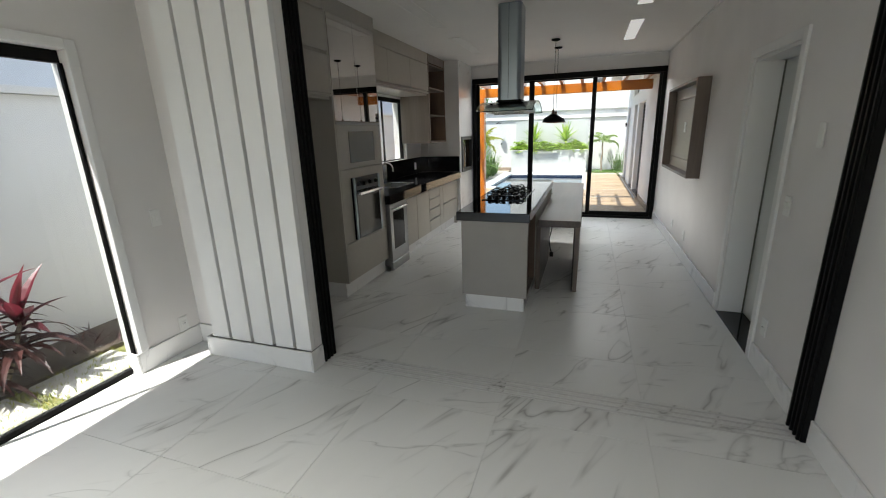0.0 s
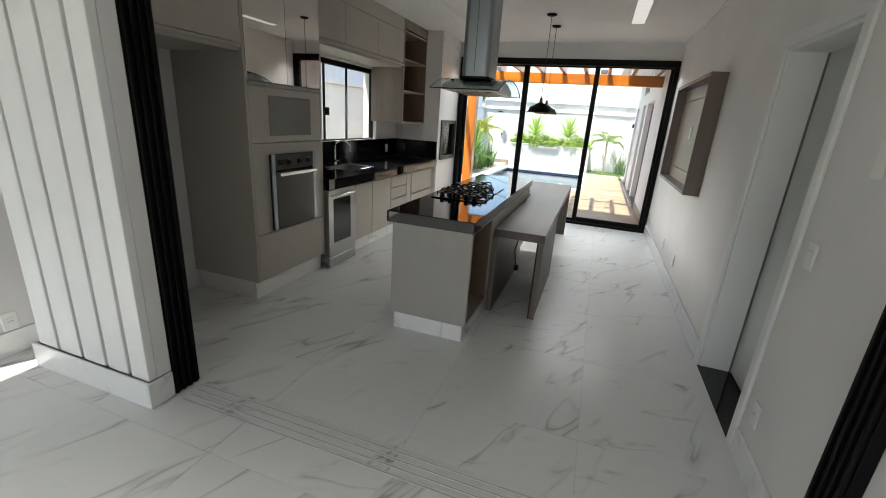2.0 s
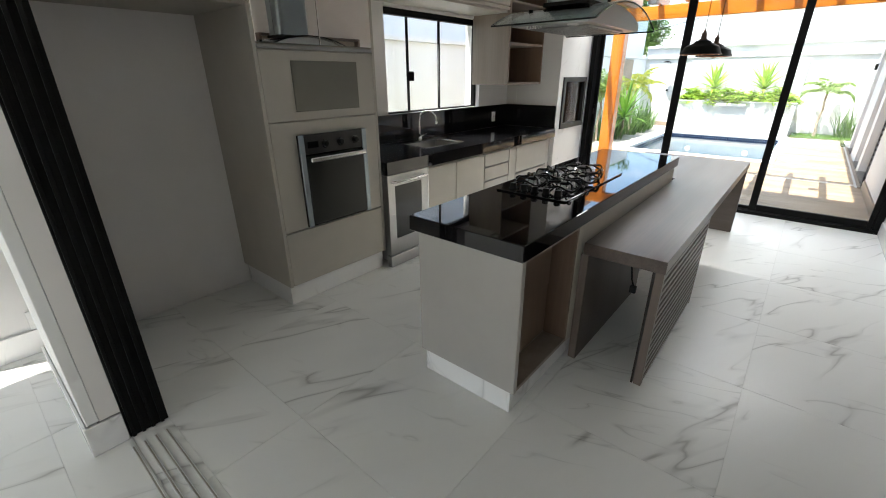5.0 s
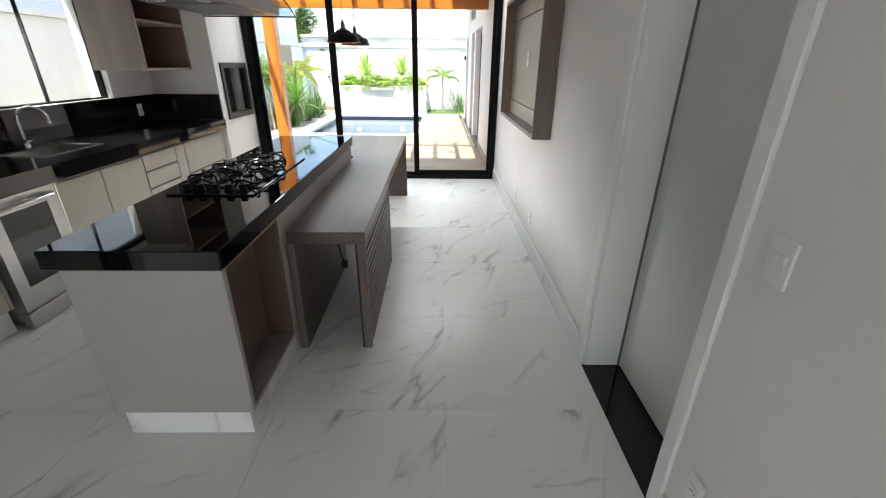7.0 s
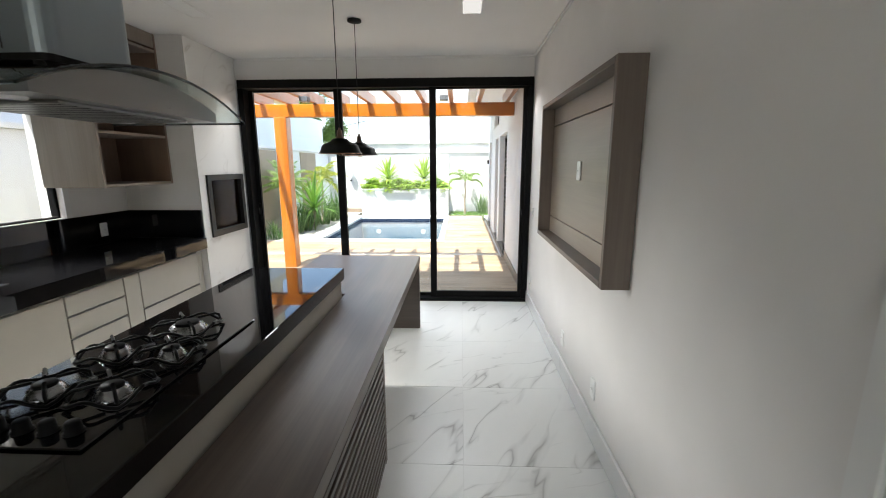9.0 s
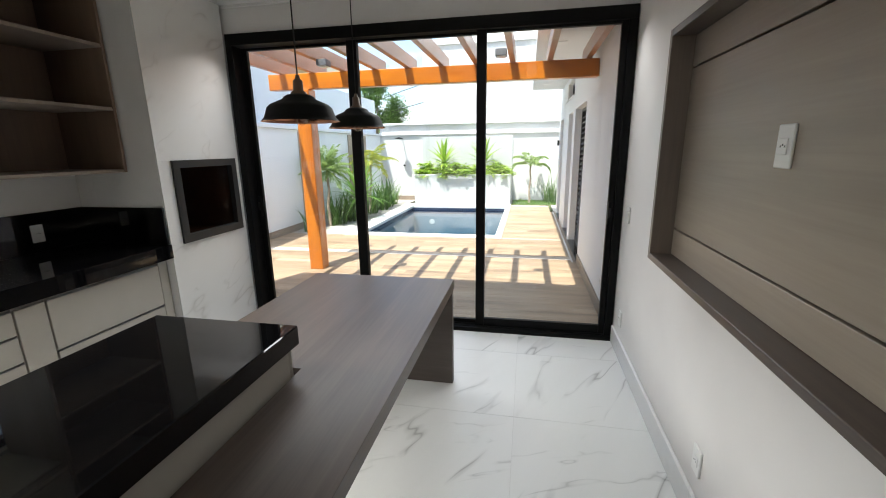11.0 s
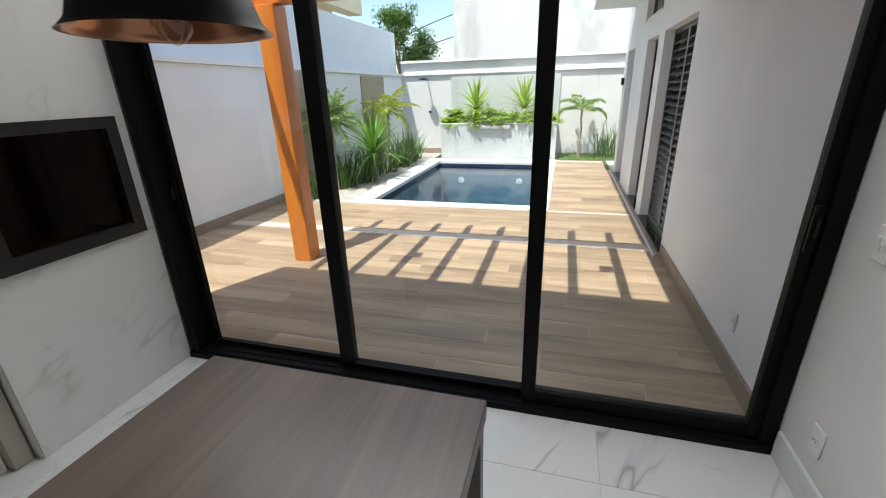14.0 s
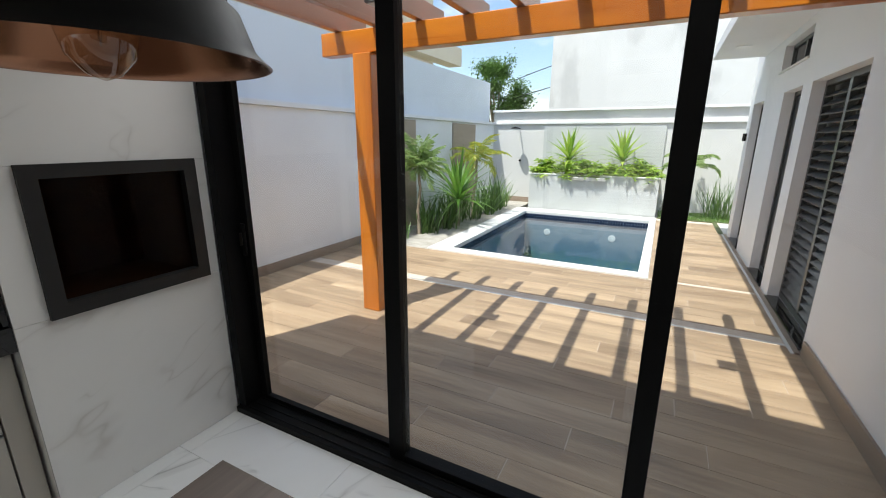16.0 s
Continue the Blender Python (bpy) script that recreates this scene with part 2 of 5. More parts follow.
WALL = mat_paint("grey_wall_paint", (0.76, 0.742, 0.725))
WHITE = mat_paint("white_paint", (0.78, 0.78, 0.77), 0.55)
CEIL = mat_paint("ceiling_paint", (0.80, 0.79, 0.77), 0.8, 0.02)
OUTWALL = mat_paint("outdoor_white_paint", (0.80, 0.81, 0.82), 0.8, 0.04, 0.25)
# outdoor white darkened in its colour, as the sunlit back wall came out clipped
REARWALL = mat_paint("toned_down_white_render", (0.62, 0.62, 0.60), 0.85, 0.06, 0.25)
BLUEWALL = mat_paint("pale_blue_grey_render", (0.72, 0.765, 0.80), 0.85, 0.04, 0.25)
WINGWALL = mat_paint("wing_grey_paint", (0.83, 0.835, 0.85), 0.8, 0.04, 0.2)
STAINED = mat_paint("stained_white_render", (0.66, 0.66, 0.64), 0.85, 0.05, 0.25)
_nt = STAINED.node_tree
_b = _nt.nodes["Principled BSDF"]
_stain = ramp(_nt, noise_tex(_nt, coords(_nt, (1.0, 1.0, 0.55), False), 0.9, 5, 0.6), [(0.55, grey(1.0)), (0.62, grey(0.86)), (0.74, grey(0.80))])
_nt.links.new(mixc(_nt, 1.0, _b.inputs["Base Color"].links[0].from_socket, _stain, "MULTIPLY"), _b.inputs["Base Color"])
CREAM = mat_paint("cream_render", (0.72, 0.65, 0.50), 0.85, 0.05, 0.2)
TILE = mat_marble("marble_floor_tile", (0.75, 0.755, 0.735), vein=(0.22, 0.22, 0.205), rough=0.30, strength=0.68)
MARBLE_WALL = mat_marble("marble_wall_tile", (0.74, 0.735, 0.71), (0.34, 0.31, 0.27), 0.22, 1.15, 0.7, 0.42, 0.9, 0.5)
SKIRT = mat_marble("marble_skirting", (0.80, 0.80, 0.79), (0.5, 0.5, 0.5), 0.22)
GROUT = mat_plain("pale_grout", (0.66, 0.66, 0.64), 0.8)
GREIGE = mat_plain("greige_lacquer", (0.42, 0.395, 0.345), 0.42, 0, 300, 0.02)
GREIGE_IN = mat_plain("greige_board", (0.36, 0.335, 0.29), 0.5, 0, 300, 0.02)
ISLE = mat_plain("grey_lacquer_panel", (0.36, 0.345, 0.32), 0.4, 0, 300, 0.02)
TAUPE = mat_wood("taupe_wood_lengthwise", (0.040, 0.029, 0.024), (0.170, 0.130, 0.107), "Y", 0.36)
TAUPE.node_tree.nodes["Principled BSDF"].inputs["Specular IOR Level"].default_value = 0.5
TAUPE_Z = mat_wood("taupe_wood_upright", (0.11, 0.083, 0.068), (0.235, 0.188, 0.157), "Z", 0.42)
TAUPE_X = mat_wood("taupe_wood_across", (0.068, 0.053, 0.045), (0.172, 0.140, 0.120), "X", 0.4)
PALEWOOD = mat_wood("pale_wood_panel", (0.28, 0.235, 0.185), (0.45, 0.39, 0.32), "Y", 0.42)
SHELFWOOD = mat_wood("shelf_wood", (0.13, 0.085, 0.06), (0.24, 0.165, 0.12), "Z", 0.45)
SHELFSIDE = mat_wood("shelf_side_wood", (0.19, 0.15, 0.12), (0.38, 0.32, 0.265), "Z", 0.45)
GRANITE = mat_granite("black_granite")
STEEL = mat_metal("brushed_steel", (0.36, 0.36, 0.355), 0.3, "Y")
DARKSTEEL = mat_metal("dark_brushed_steel", (0.05, 0.05, 0.05), 0.3, "Y")
OVENGLASS = mat_plain("dark_oven_glass", (0.02, 0.022, 0.021), 0.06)
OVENGLASS.node_tree.nodes["Principled BSDF"].inputs["Specular IOR Level"].default_value = 0.35
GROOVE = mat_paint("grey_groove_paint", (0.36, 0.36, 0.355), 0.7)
# near-black wood: the shade between the table slats is put into its colour
SLATSHADE = mat_wood("slat_gap_shade", (0.012, 0.009, 0.007), (0.035, 0.026, 0.02), "Z", 0.6)
STEEL_Z = mat_metal("brushed_steel_upright", (0.30, 0.345, 0.375), 0.34, "Z")
RAIL = mat_plain("pale_aluminium_rail", (0.7, 0.7, 0.69), 0.35, 0.6)
BURNER = mat_plain("burner_alloy", (0.30, 0.30, 0.31), 0.24, 1.0)
CHROME = mat_plain("chrome", (0.75, 0.75, 0.76), 0.08, 1.0)
BLACK = mat_plain("black_aluminium", (0.005, 0.005, 0.005), 0.5, 0.0)
IRON = mat_plain("cast_iron", (0.006, 0.006, 0.006), 0.4)
PENDANT = mat_plain("matt_black_metal", (0.007, 0.0075, 0.0075), 0.55)
for black in (BLACK, IRON, PENDANT):
    black.node_tree.nodes["Principled BSDF"].inputs["Specular IOR Level"].default_value = 0.12
BLACKGLASS = mat_plain("black_glass", (0.008, 0.008, 0.009), 0.05)
SMOKED = mat_plain("smoked_panel_glass", (0.16, 0.16, 0.135), 0.18)
MIRROR = mat_plain("bronze_mirror", (0.62, 0.60, 0.57), 0.015, 1.0, 3, 0.0)
GLASS = mat_glass("clear_glass")
WINGLASS = mat_glass("window_glass", (0.9, 0.92, 0.92))
PLASTIC = mat_plain("white_plastic", (0.80, 0.80, 0.78), 0.3)
DARKHOLE = mat_plain("dark_slot", (0.02, 0.02, 0.02), 0.7)
COPPER = mat_plain("copper_lining", (0.42, 0.20, 0.115), 0.25, 1.0)
BRONZEWOOD = mat_wood("pendant_neck_wood", (0.08, 0.04, 0.022), (0.17, 0.09, 0.05), "Z", 0.35)
BULB = mat_glass("bulb_glass", (0.95, 0.88, 0.78), 2.1)
# weak emission put into unlit white diffusers so they look brighter than the ceiling
FAINTGLOW = mat_glow("unlit_diffuser_glow", (1.0, 0.97, 0.92), 0.22)
ORANGE = mat_wood("orange_varnished_beam", (0.40, 0.10, 0.006), (0.80, 0.27, 0.018), "X", 0.28, 0.5, False, 0.5)
ORANGE_Z = mat_wood("orange_varnished_post", (0.40, 0.10, 0.006), (0.80, 0.27, 0.018), "Z", 0.28, 0.5, False, 0.5)
RAFTER = mat_wood("varnished_rafter", (0.34, 0.13, 0.055), (0.58, 0.28, 0.15), "Y", 0.35, 0.5, True, 0.3)
PLANK = mat_wood("wood_look_deck_tile", (0.165, 0.106, 0.062), (0.62, 0.46, 0.295), "X", 0.5, 0.85, True, 0.0, 0.8, 0.84)
DECKGROUT = mat_plain("deck_grout", (0.58, 0.50, 0.41), 0.9)
SKIRT_BROWN = mat_wood("brown_skirting_tile", (0.24, 0.18, 0.13), (0.38, 0.30, 0.23), "Y", 0.5)
PANELWOOD = mat_wood("outdoor_wood_tile", (0.26, 0.20, 0.145), (0.42, 0.34, 0.26), "Y", 0.55)
STONE = mat_paint("white_pool_stone", (0.68, 0.68, 0.66), 0.6, 0.06, 0.2)
RELIEF = mat_paint("pale_relief_tile", (0.50, 0.52, 0.51), 0.6, 0.05, 0.2)
POOLTILE = mat_plain("navy_pool_tile", (0.018, 0.034, 0.075), 0.12)
POOLIN = mat_plain("blue_pool_lining", (0.085, 0.19, 0.27), 0.4)
WATER = mat_water("pool_water")
SAND = mat_ground("pale_sand", (0.27, 0.25, 0.21), (0.56, 0.53, 0.47), 7, 70)
SOIL = mat_ground("dark_soil", (0.06, 0.045, 0.032), (0.14, 0.11, 0.08), 5, 50)
EARTH = mat_ground("plain_earth", (0.20, 0.19, 0.12), (0.30, 0.27, 0.18), 2, 30)
TURF = mat_ground("turf", (0.06, 0.085, 0.025), (0.13, 0.15, 0.06), 6, 120)
DRYTURF = mat_ground("dry_turf", (0.22, 0.24, 0.07), (0.38, 0.34, 0.16), 6, 120)
CONCRETE = mat_ground("pale_concrete", (0.48, 0.46, 0.41), (0.62, 0.60, 0.55), 3, 150, 0.9, 0.15)
LEAF = mat_leaf("green_leaves", (0.07, 0.17, 0.025), (0.20, 0.36, 0.06))
LEAF_LIME = mat_leaf("lime_leaves", (0.13, 0.26, 0.025), (0.40, 0.52, 0.08))
LEAF_DARK = mat_leaf("dark_blades", (0.05, 0.11, 0.025), (0.14, 0.24, 0.06))
LEAF_PALM = mat_leaf("palm_leaflets", (0.13, 0.22, 0.06), (0.34, 0.44, 0.16))
LEAF_YELLOW = mat_leaf("yellow_palm_leaflets", (0.16, 0.23, 0.035), (0.50, 0.48, 0.08))
LEAF_RED = mat_leaf("red_leaves", (0.055, 0.012, 0.016), (0.24, 0.03, 0.05))
LEAF_RED_DARK = mat_leaf("dark_red_leaves", (0.035, 0.022, 0.02), (0.12, 0.04, 0.035))
BARK = mat_ground("grey_bark", (0.20, 0.16, 0.11), (0.36, 0.30, 0.22), 14, 60)
RUBBER = mat_plain("black_rubber", (0.01, 0.01, 0.01), 0.7)
SHUTTER = mat_plain("dark_grey_shutter", (0.045, 0.048, 0.05), 0.35)

# ---- mesh helpers ----
BASES = {}


def box_into(bm, x0, x1, y0, y1, z0, z1, bevel=0.0):
    r = bmesh.ops.create_cube(bm, size=1.0)
    for v in r["verts"]:
        v.co = Vector(((x0 + x1) / 2 + v.co.x * (x1 - x0), (y0 + y1) / 2 + v.co.y * (y1 - y0), (z0 + z1) / 2 + v.co.z * (z1 - z0)))
    if bevel:
        es = list({e for v in r["verts"] for e in v.link_edges})
        bmesh.ops.bevel(bm, geom=es, offset=bevel, segments=1, affect="EDGES")
    return bm


def boxes(items, bevel=0.0):
    bm = bmesh.new()
    for it in items:
        box_into(bm, *it, bevel=bevel)
    return bm


def ring_boxes(us, vs, make):
    """Eight boxes round a hole, on a three by three grid, welded into one body."""
    bm = bmesh.new()
    for i in range(3):
        for j in range(3):
            if (i, j) != (1, 1):
                box_into(bm, *make(us[i], us[i + 1], vs[j], vs[j + 1]))
    bmesh.ops.remove_doubles(bm, verts=bm.verts, dist=1e-5)
    return bm


def thing(name, base, label, category, group="", kind=""):
    ob = new(name)
    ob.empty_display_size = 0.1
    ob.location = base
    BASES[ob.name] = Vector(base)
    return tagged(ob, label, category, group, kind)


def part(name, bm, material, parent=None, label="", smooth=False):
    """One mesh object, built in world coordinates; under a parent it hangs at the parent's base."""
    me = bpy.data.meshes.new(name)
    if parent is not None:
        bmesh.ops.translate(bm, verts=bm.verts, vec=-BASES[parent.name])
    bm.to_mesh(me)
    bm.free()
    me.materials.append(material)
    if smooth:
        for p in me.polygons:
            p.use_smooth = True
    ob = new(name, me)
    if parent is not None:
        ob.parent = parent
        BASES[ob.name] = BASES[parent.name]
    else:
        BASES[ob.name] = Vector((0, 0, 0))
    if label:
        ob["label"] = label
    return ob


def pbox(name, dims, material, parent=None, label="", bevel=0.002):
    return part(name, boxes([dims], bevel), material, parent, label)


def solid(name, dims, material, label, category, kind="structure", bevel=0.0):
    return tagged(pbox(name, dims, material, None, "", bevel), label, category, kind=kind)


def tube_into(bm, pts, radius, sides=8, cap=True):
    rings = []
    n = len(pts)
    rs = radius if isinstance(radius, (list, tuple)) else [radius] * n
    for i, p in enumerate(pts):
        p = Vector(p)
        d = (Vector(pts[min(i + 1, n - 1)]) - Vector(pts[max(i - 1, 0)])).normalized()
        a = d.cross(Vector((0, 0, 1)) if abs(d.z) < 0.9 else Vector((1, 0, 0))).normalized()
        b = d.cross(a)
        rings.append([bm.verts.new(p + rs[i] * (math.cos(2 * math.pi * k / sides) * a + math.sin(2 * math.pi * k / sides) * b)) for k in range(sides)])
    for r0, r1 in zip(rings, rings[1:]):
        for k in range(sides):
            bm.faces.new((r0[k], r0[(k + 1) % sides], r1[(k + 1) % sides], r1[k]))
    if cap:
        bm.faces.new(rings[0])
        bm.faces.new(list(reversed(rings[-1])))
    return bm


def tube(pts, radius, sides=8):
    return tube_into(bmesh.new(), pts, radius, sides)


def lathe(cx, cy, profile, sides=40):
    """Turns (radius, z) pairs round an upright axis."""
    bm = bmesh.new()
    rings = [[bm.verts.new((cx + r * math.cos(2 * math.pi * k / sides), cy + r * math.sin(2 * math.pi * k / sides), z)) for k in range(sides)] for r, z in profile]
    for a, b in zip(rings, rings[1:]):
        for k in range(sides):
            bm.faces.new((a[k], a[(k + 1) % sides], b[(k + 1) % sides], b[k]))
    return bm


def blade_into(bm, root, yaw, length, width, rise, droop, twist=0.0, seg=5, fold=0.15):
    """A strap leaf: starts at rise (radians above level), droops along its length, pointed."""
    p = Vector(root)
    side = Vector((-math.sin(yaw), math.cos(yaw), 0))
    prev = None
    ang = rise
    for i in range(seg + 1):
        s = i / seg
        w = width * (0.55 + 0.9 * s if s < 0.4 else (1 - s) / 0.6 * 0.91 + 0.02) * 0.5
        up = Vector((-math.sin(ang) * math.cos(yaw), -math.sin(ang) * math.sin(yaw), math.cos(ang)))
        l, c, r = bm.verts.new(p + side * w + up * w * fold), bm.verts.new(p), bm.verts.new(p - side * w + up * w * fold)
        if prev:
            bm.faces.new((prev[0], prev[1], c, l))
            bm.faces.new((prev[1], prev[2], r, c))
        prev = (l, c, r)
        p = p + Vector((math.cos(ang) * math.cos(yaw), math.cos(ang) * math.sin(yaw), math.sin(ang))) * (length / seg)
        ang -= droop / seg


def leaf_into(bm, p, d, n, length, width):
    """A small pointed leaf of two folded halves."""
    d = d.normalized()
    s = d.cross(n)
    s = s.normalized() if s.length > 1e-4 else Vector((1, 0, 0))
    u = s.cross(d)
    a, m1, t = bm.verts.new(p), bm.verts.new(p + d * length * 0.5 - u * width * 0.08), bm.verts.new(p + d * length)
    l, r = bm.verts.new(p + d * length * 0.45 + s * width / 2 + u * width * 0.1), bm.verts.new(p + d * length * 0.45 - s * width / 2 + u * width * 0.1)
    bm.faces.new((a, m1, l))
    bm.faces.new((m1, t, l))
    bm.faces.new((a, r, m1))
    bm.faces.new((m1, r, t))


def rv(a):
    return Vector((random.uniform(-a, a), random.uniform(-a, a), random.uniform(-a, a)))


# ---- large structure ----
XL, XR, YG, ZC = -2.87, 1.11, 8.0, 2.72      # kitchen walls, glass front, ceiling
XO = -3.07                                   # outer face of the house, side yard

# right-hand wall with its doorway
solid("wall_east", (XR, 1.33, -5.0, 3.15, 0, ZC), WALL, "plain light grey painted wall", "wall")
solid("wall_east_far", (XR, 1.33, 3.93, 8.15, 0, ZC), WALL, "plain light grey painted wall with sockets", "wall")
solid("wall_east_lintel", (XR, 1.33, 3.15, 3.93, 2.03, ZC), WALL, "grey painted wall above the doorway", "wall")
solid("wall_corridor", (2.3, 2.4, 2.4, 4.6, 0, ZC), WALL, "plain wall behind the doorway", "wall")
# kitchen west wall with window hole
KW = (4.98, 6.47, 1.17, 2.10)
solid("wall_west_a", (XO, XL, 2.4, KW[0], 0, ZC), WALL, "light grey painted kitchen wall", "wall")
solid("wall_west_b", (XO, XL, KW[1], 8.15, 0, ZC), WALL, "light grey painted kitchen wall", "wall")
solid("wall_west_c", (XO, XL, KW[0], KW[1], 0, KW[2]), WALL, "kitchen wall under the window", "wall")
solid("wall_west_d", (XO, XL, KW[0], KW[1], KW[3], ZC), WALL, "kitchen wall above the window", "wall")
# living room
solid("wall_divider", (XO, -1.802, 2.28, 2.4, 0, ZC), WALL, "light grey wall between living room and kitchen", "wall")
solid("wall_divider_lintel", (-1.75, XR, 2.2, 2.4, 2.52, ZC), WALL, "wall above the wide opening", "wall")
LW0, LW1, LWH = -0.9, 1.785, 2.10
solid("wall_living_a", (XO, -2.93, LW1, 2.28, 0, ZC), WALL, "light grey wall beside the tall window", "wall")
solid("wall_living_b", (XO, -2.93, -5.0, LW0, 0, ZC), WALL, "light grey living room wall", "wall")
solid("wall_living_c", (XO, -2.93, LW0, LW1, LWH, ZC), WALL, "wall above the tall window", "wall")
# unseen back wall; its wide opening is assumed, to let daylight in
solid("wall_living_back_l", (XO, -2.75, -5.2, -5.0, 0, ZC), WALL, "plain living room wall", "wall")
solid("wall_living_back_r", (1.0, 1.33, -5.2, -5.0, 0, ZC), WALL, "plain living room wall", "wall")
solid("wall_living_back_top", (-2.75, 1.0, -5.2, -5.0, 2.55, ZC), WALL, "plain wall above the assumed, unseen front opening", "wall")
# glass-front wall
solid("wall_north_lintel", (XO, 1.33, YG, 8.15, 2.5, ZC), WALL, "light grey wall above the sliding door", "wall")
solid("wall_north_west", (XL, -2.14, 8.0, 8.15, 0, 2.5), OUTWALL, "outer wall beside the sliding door", "wall")
# ceiling, roof, parapet
solid("ceiling", (XO, 1.33, -5.2, 8.15, ZC, 2.80), CEIL, "smooth white plaster ceiling", "ceiling")
solid("roof_slab", (XO, 5.0, -5.2, 8.15, 2.804, 2.95), OUTWALL, "flat roof slab of the house", "roof")
solid("parapet_north", (XO, 5.0, 8.0, 8.15, 2.954, 3.10), OUTWALL, "white roof parapet", "parapet")
solid("parapet_west", (XO, XO + 0.15, -5.2, 7.997, 2.954, 3.10), OUTWALL, "white roof parapet", "parapet")
# thin recessed line where the ceiling meets the walls
solid("ceiling_trim", (XR - 0.02, XR - 0.002, 2.42, 7.99, ZC - 0.022, ZC - 0.002), CEIL, "thin white shadow-gap moulding", "trim")
solid("ceiling_trim_north", (-2.13, XR - 0.022, 7.978, 7.998, ZC - 0.022, ZC - 0.002), CEIL, "thin white shadow-gap moulding", "trim")

# wing of the house beside the deck: one wall with four openings
WX = 1.11
OPEN = [(10.53, 11.86, 0.0, 2.13), (12.19, 12.97, 0.0, 2.13), (14.10, 14.90, 0.0, 2.13), (12.19, 13.37, 2.40, 2.695)]


def wing_wall():
    ys = sorted({8.15, 15.25, *[o[0] for o in OPEN], *[o[1] for o in OPEN]})
    zs = sorted({-0.05, 2.90, *[o[2] for o in OPEN], *[o[3] for o in OPEN]})
    bm = bmesh.new()
    for y0, y1 in zip(ys, ys[1:]):
        runs = []
        for z0, z1 in zip(zs, zs[1:]):
            cy, cz = (y0 + y1) / 2, (z0 + z1) / 2
            if any(o[0] < cy < o[1] and o[2] < cz < o[3] for o in OPEN):
                continue
            if runs and abs(runs[-1][1] - z0) < 1e-6:
                runs[-1][1] = z1
            else:
                runs.append([z0, z1])
        for z0, z1 in runs:
            box_into(bm, WX, WX + 0.2, y0, y1, z0, z1)
    bmesh.ops.remove_doubles(bm, verts=bm.verts, dist=1e-5)
    return bm


tagged(part("wall_wing", wing_wall(), WINGWALL), "pale grey rendered wing wall with louvred doors", "wall", kind="structure")
solid("wall_wing_end", (WX + 0.2, 5.0, 15.05, 15.25, -0.05, 2.9), WINGWALL, "pale grey end wall of the wing", "wall")
solid("wall_wing_inside", (2.4, 2.5, 8.15, 15.05, -0.05, 2.9), WALL, "dim wall inside the wing rooms", "wall")
solid("wing_roof", (WX, 5.0, 8.155, 15.25, 2.904, 3.05), OUTWALL, "flat roof of the wing", "roof")
eave = thing("eave", (0.8, 11.5, 2.78), "white soffit over the wing wall with square downlights", "eave", kind="structure")
pbox("soffit", (0.45, WX - 0.003, 8.16, 14.65, 2.78, 2.93), OUTWALL, eave)
for y in (8.55, 10.2, 11.9, 13.6):
    pbox("downlight", (0.63, 0.81, y, y + 0.18, 2.772, 2.784), PLASTIC, eave, "square white downlight")

# ---- ground ----
bm = bmesh.new()
bmesh.ops.create_grid(bm, x_segments=2, y_segments=2, size=900)
bmesh.ops.translate(bm, verts=bm.verts, vec=(0, 0, -2.2))
tagged(part("ground", bm, EARTH), "dry earth reaching the horizon", "ground", kind="structure")
solid("floor_slab", (XO, 2.4, -5.2, 8.0, -0.20, -0.0035), GROUT, "pale screed and grout under the floor tiles", "floor")
solid("terrace_slab", (-4.3, 2.4, 8.16, 11.90, -0.4, -0.0225), DECKGROUT, "screed under the wood-look deck tiles", "floor")
solid("terrace_slab_east", (-0.03, 2.4, 11.90, 17.6, -0.4, -0.0225), DECKGROUT, "screed under the wood-look deck tiles", "floor")
solid("side_yard", (-4.3, XO, -6.0, 8.16, -0.3, -0.06), DRYTURF, "dry grass strip between house and boundary wall", "ground")
solid("planting_bed", (-4.3, -3.05, 11.90, 17.6, -0.4, -0.03), SAND, "pale sandy planting bed", "ground")

# ---- boundary walls ----
bw = thing("wall_boundary_west", (-4.2, 5.5, 0), "white boundary wall with a moulded cap", "wall", kind="structure")
pbox("wall_body", (-4.38, -4.17, -6.0, 17.6, -0.3, 1.95), OUTWALL, bw)
pbox("cap", (-4.40, -4.12, -6.0, 17.45, 1.953, 2.01), WHITE, bw, "white moulded wall cap")
pbox("upper_wall", (-4.50, -4.27, -6.0, 17.4, 2.013, 2.99), BLUEWALL, bw, "pale blue-grey neighbour wall")
for y0, y1 in ((12.55, 13.42), (14.98, 16.2)):
    pn = pbox("wood_panel", (-4.17, -4.145, y0, y1, -0.02, 1.92), PANELWOOD, bw, "brown wood-look tile panel")
bn = thing("wall_boundary_north", (-1.5, 17.6, 0), "white back wall with a double moulding", "wall", kind="structure")
pbox("wall_body", (-4.3, 3.5, 17.5, 17.7, -0.3, 1.96), REARWALL, bn)
pbox("moulding", (-4.17, 3.5, 17.44, 17.75, 1.963, 2.03), WHITE, bn)
pbox("upper_band", (-4.17, 3.5, 17.5, 17.7, 2.033, 2.26), REARWALL, bn)
pbox("cap", (-4.17, 3.5, 17.42, 17.76, 2.263, 2.32), WHITE, bn)
solid("skirting_boundary", (-4.17, -4.15, 8.2, 12.5, -0.03, 0.10), SKIRT_BROWN, "brown wood-look skirting tile", "skirting")
solid("skirting_back", (-4.15, -2.85, 17.47, 17.497, -0.03, 0.10), SKIRT_BROWN, "brown wood-look skirting tile", "skirting")
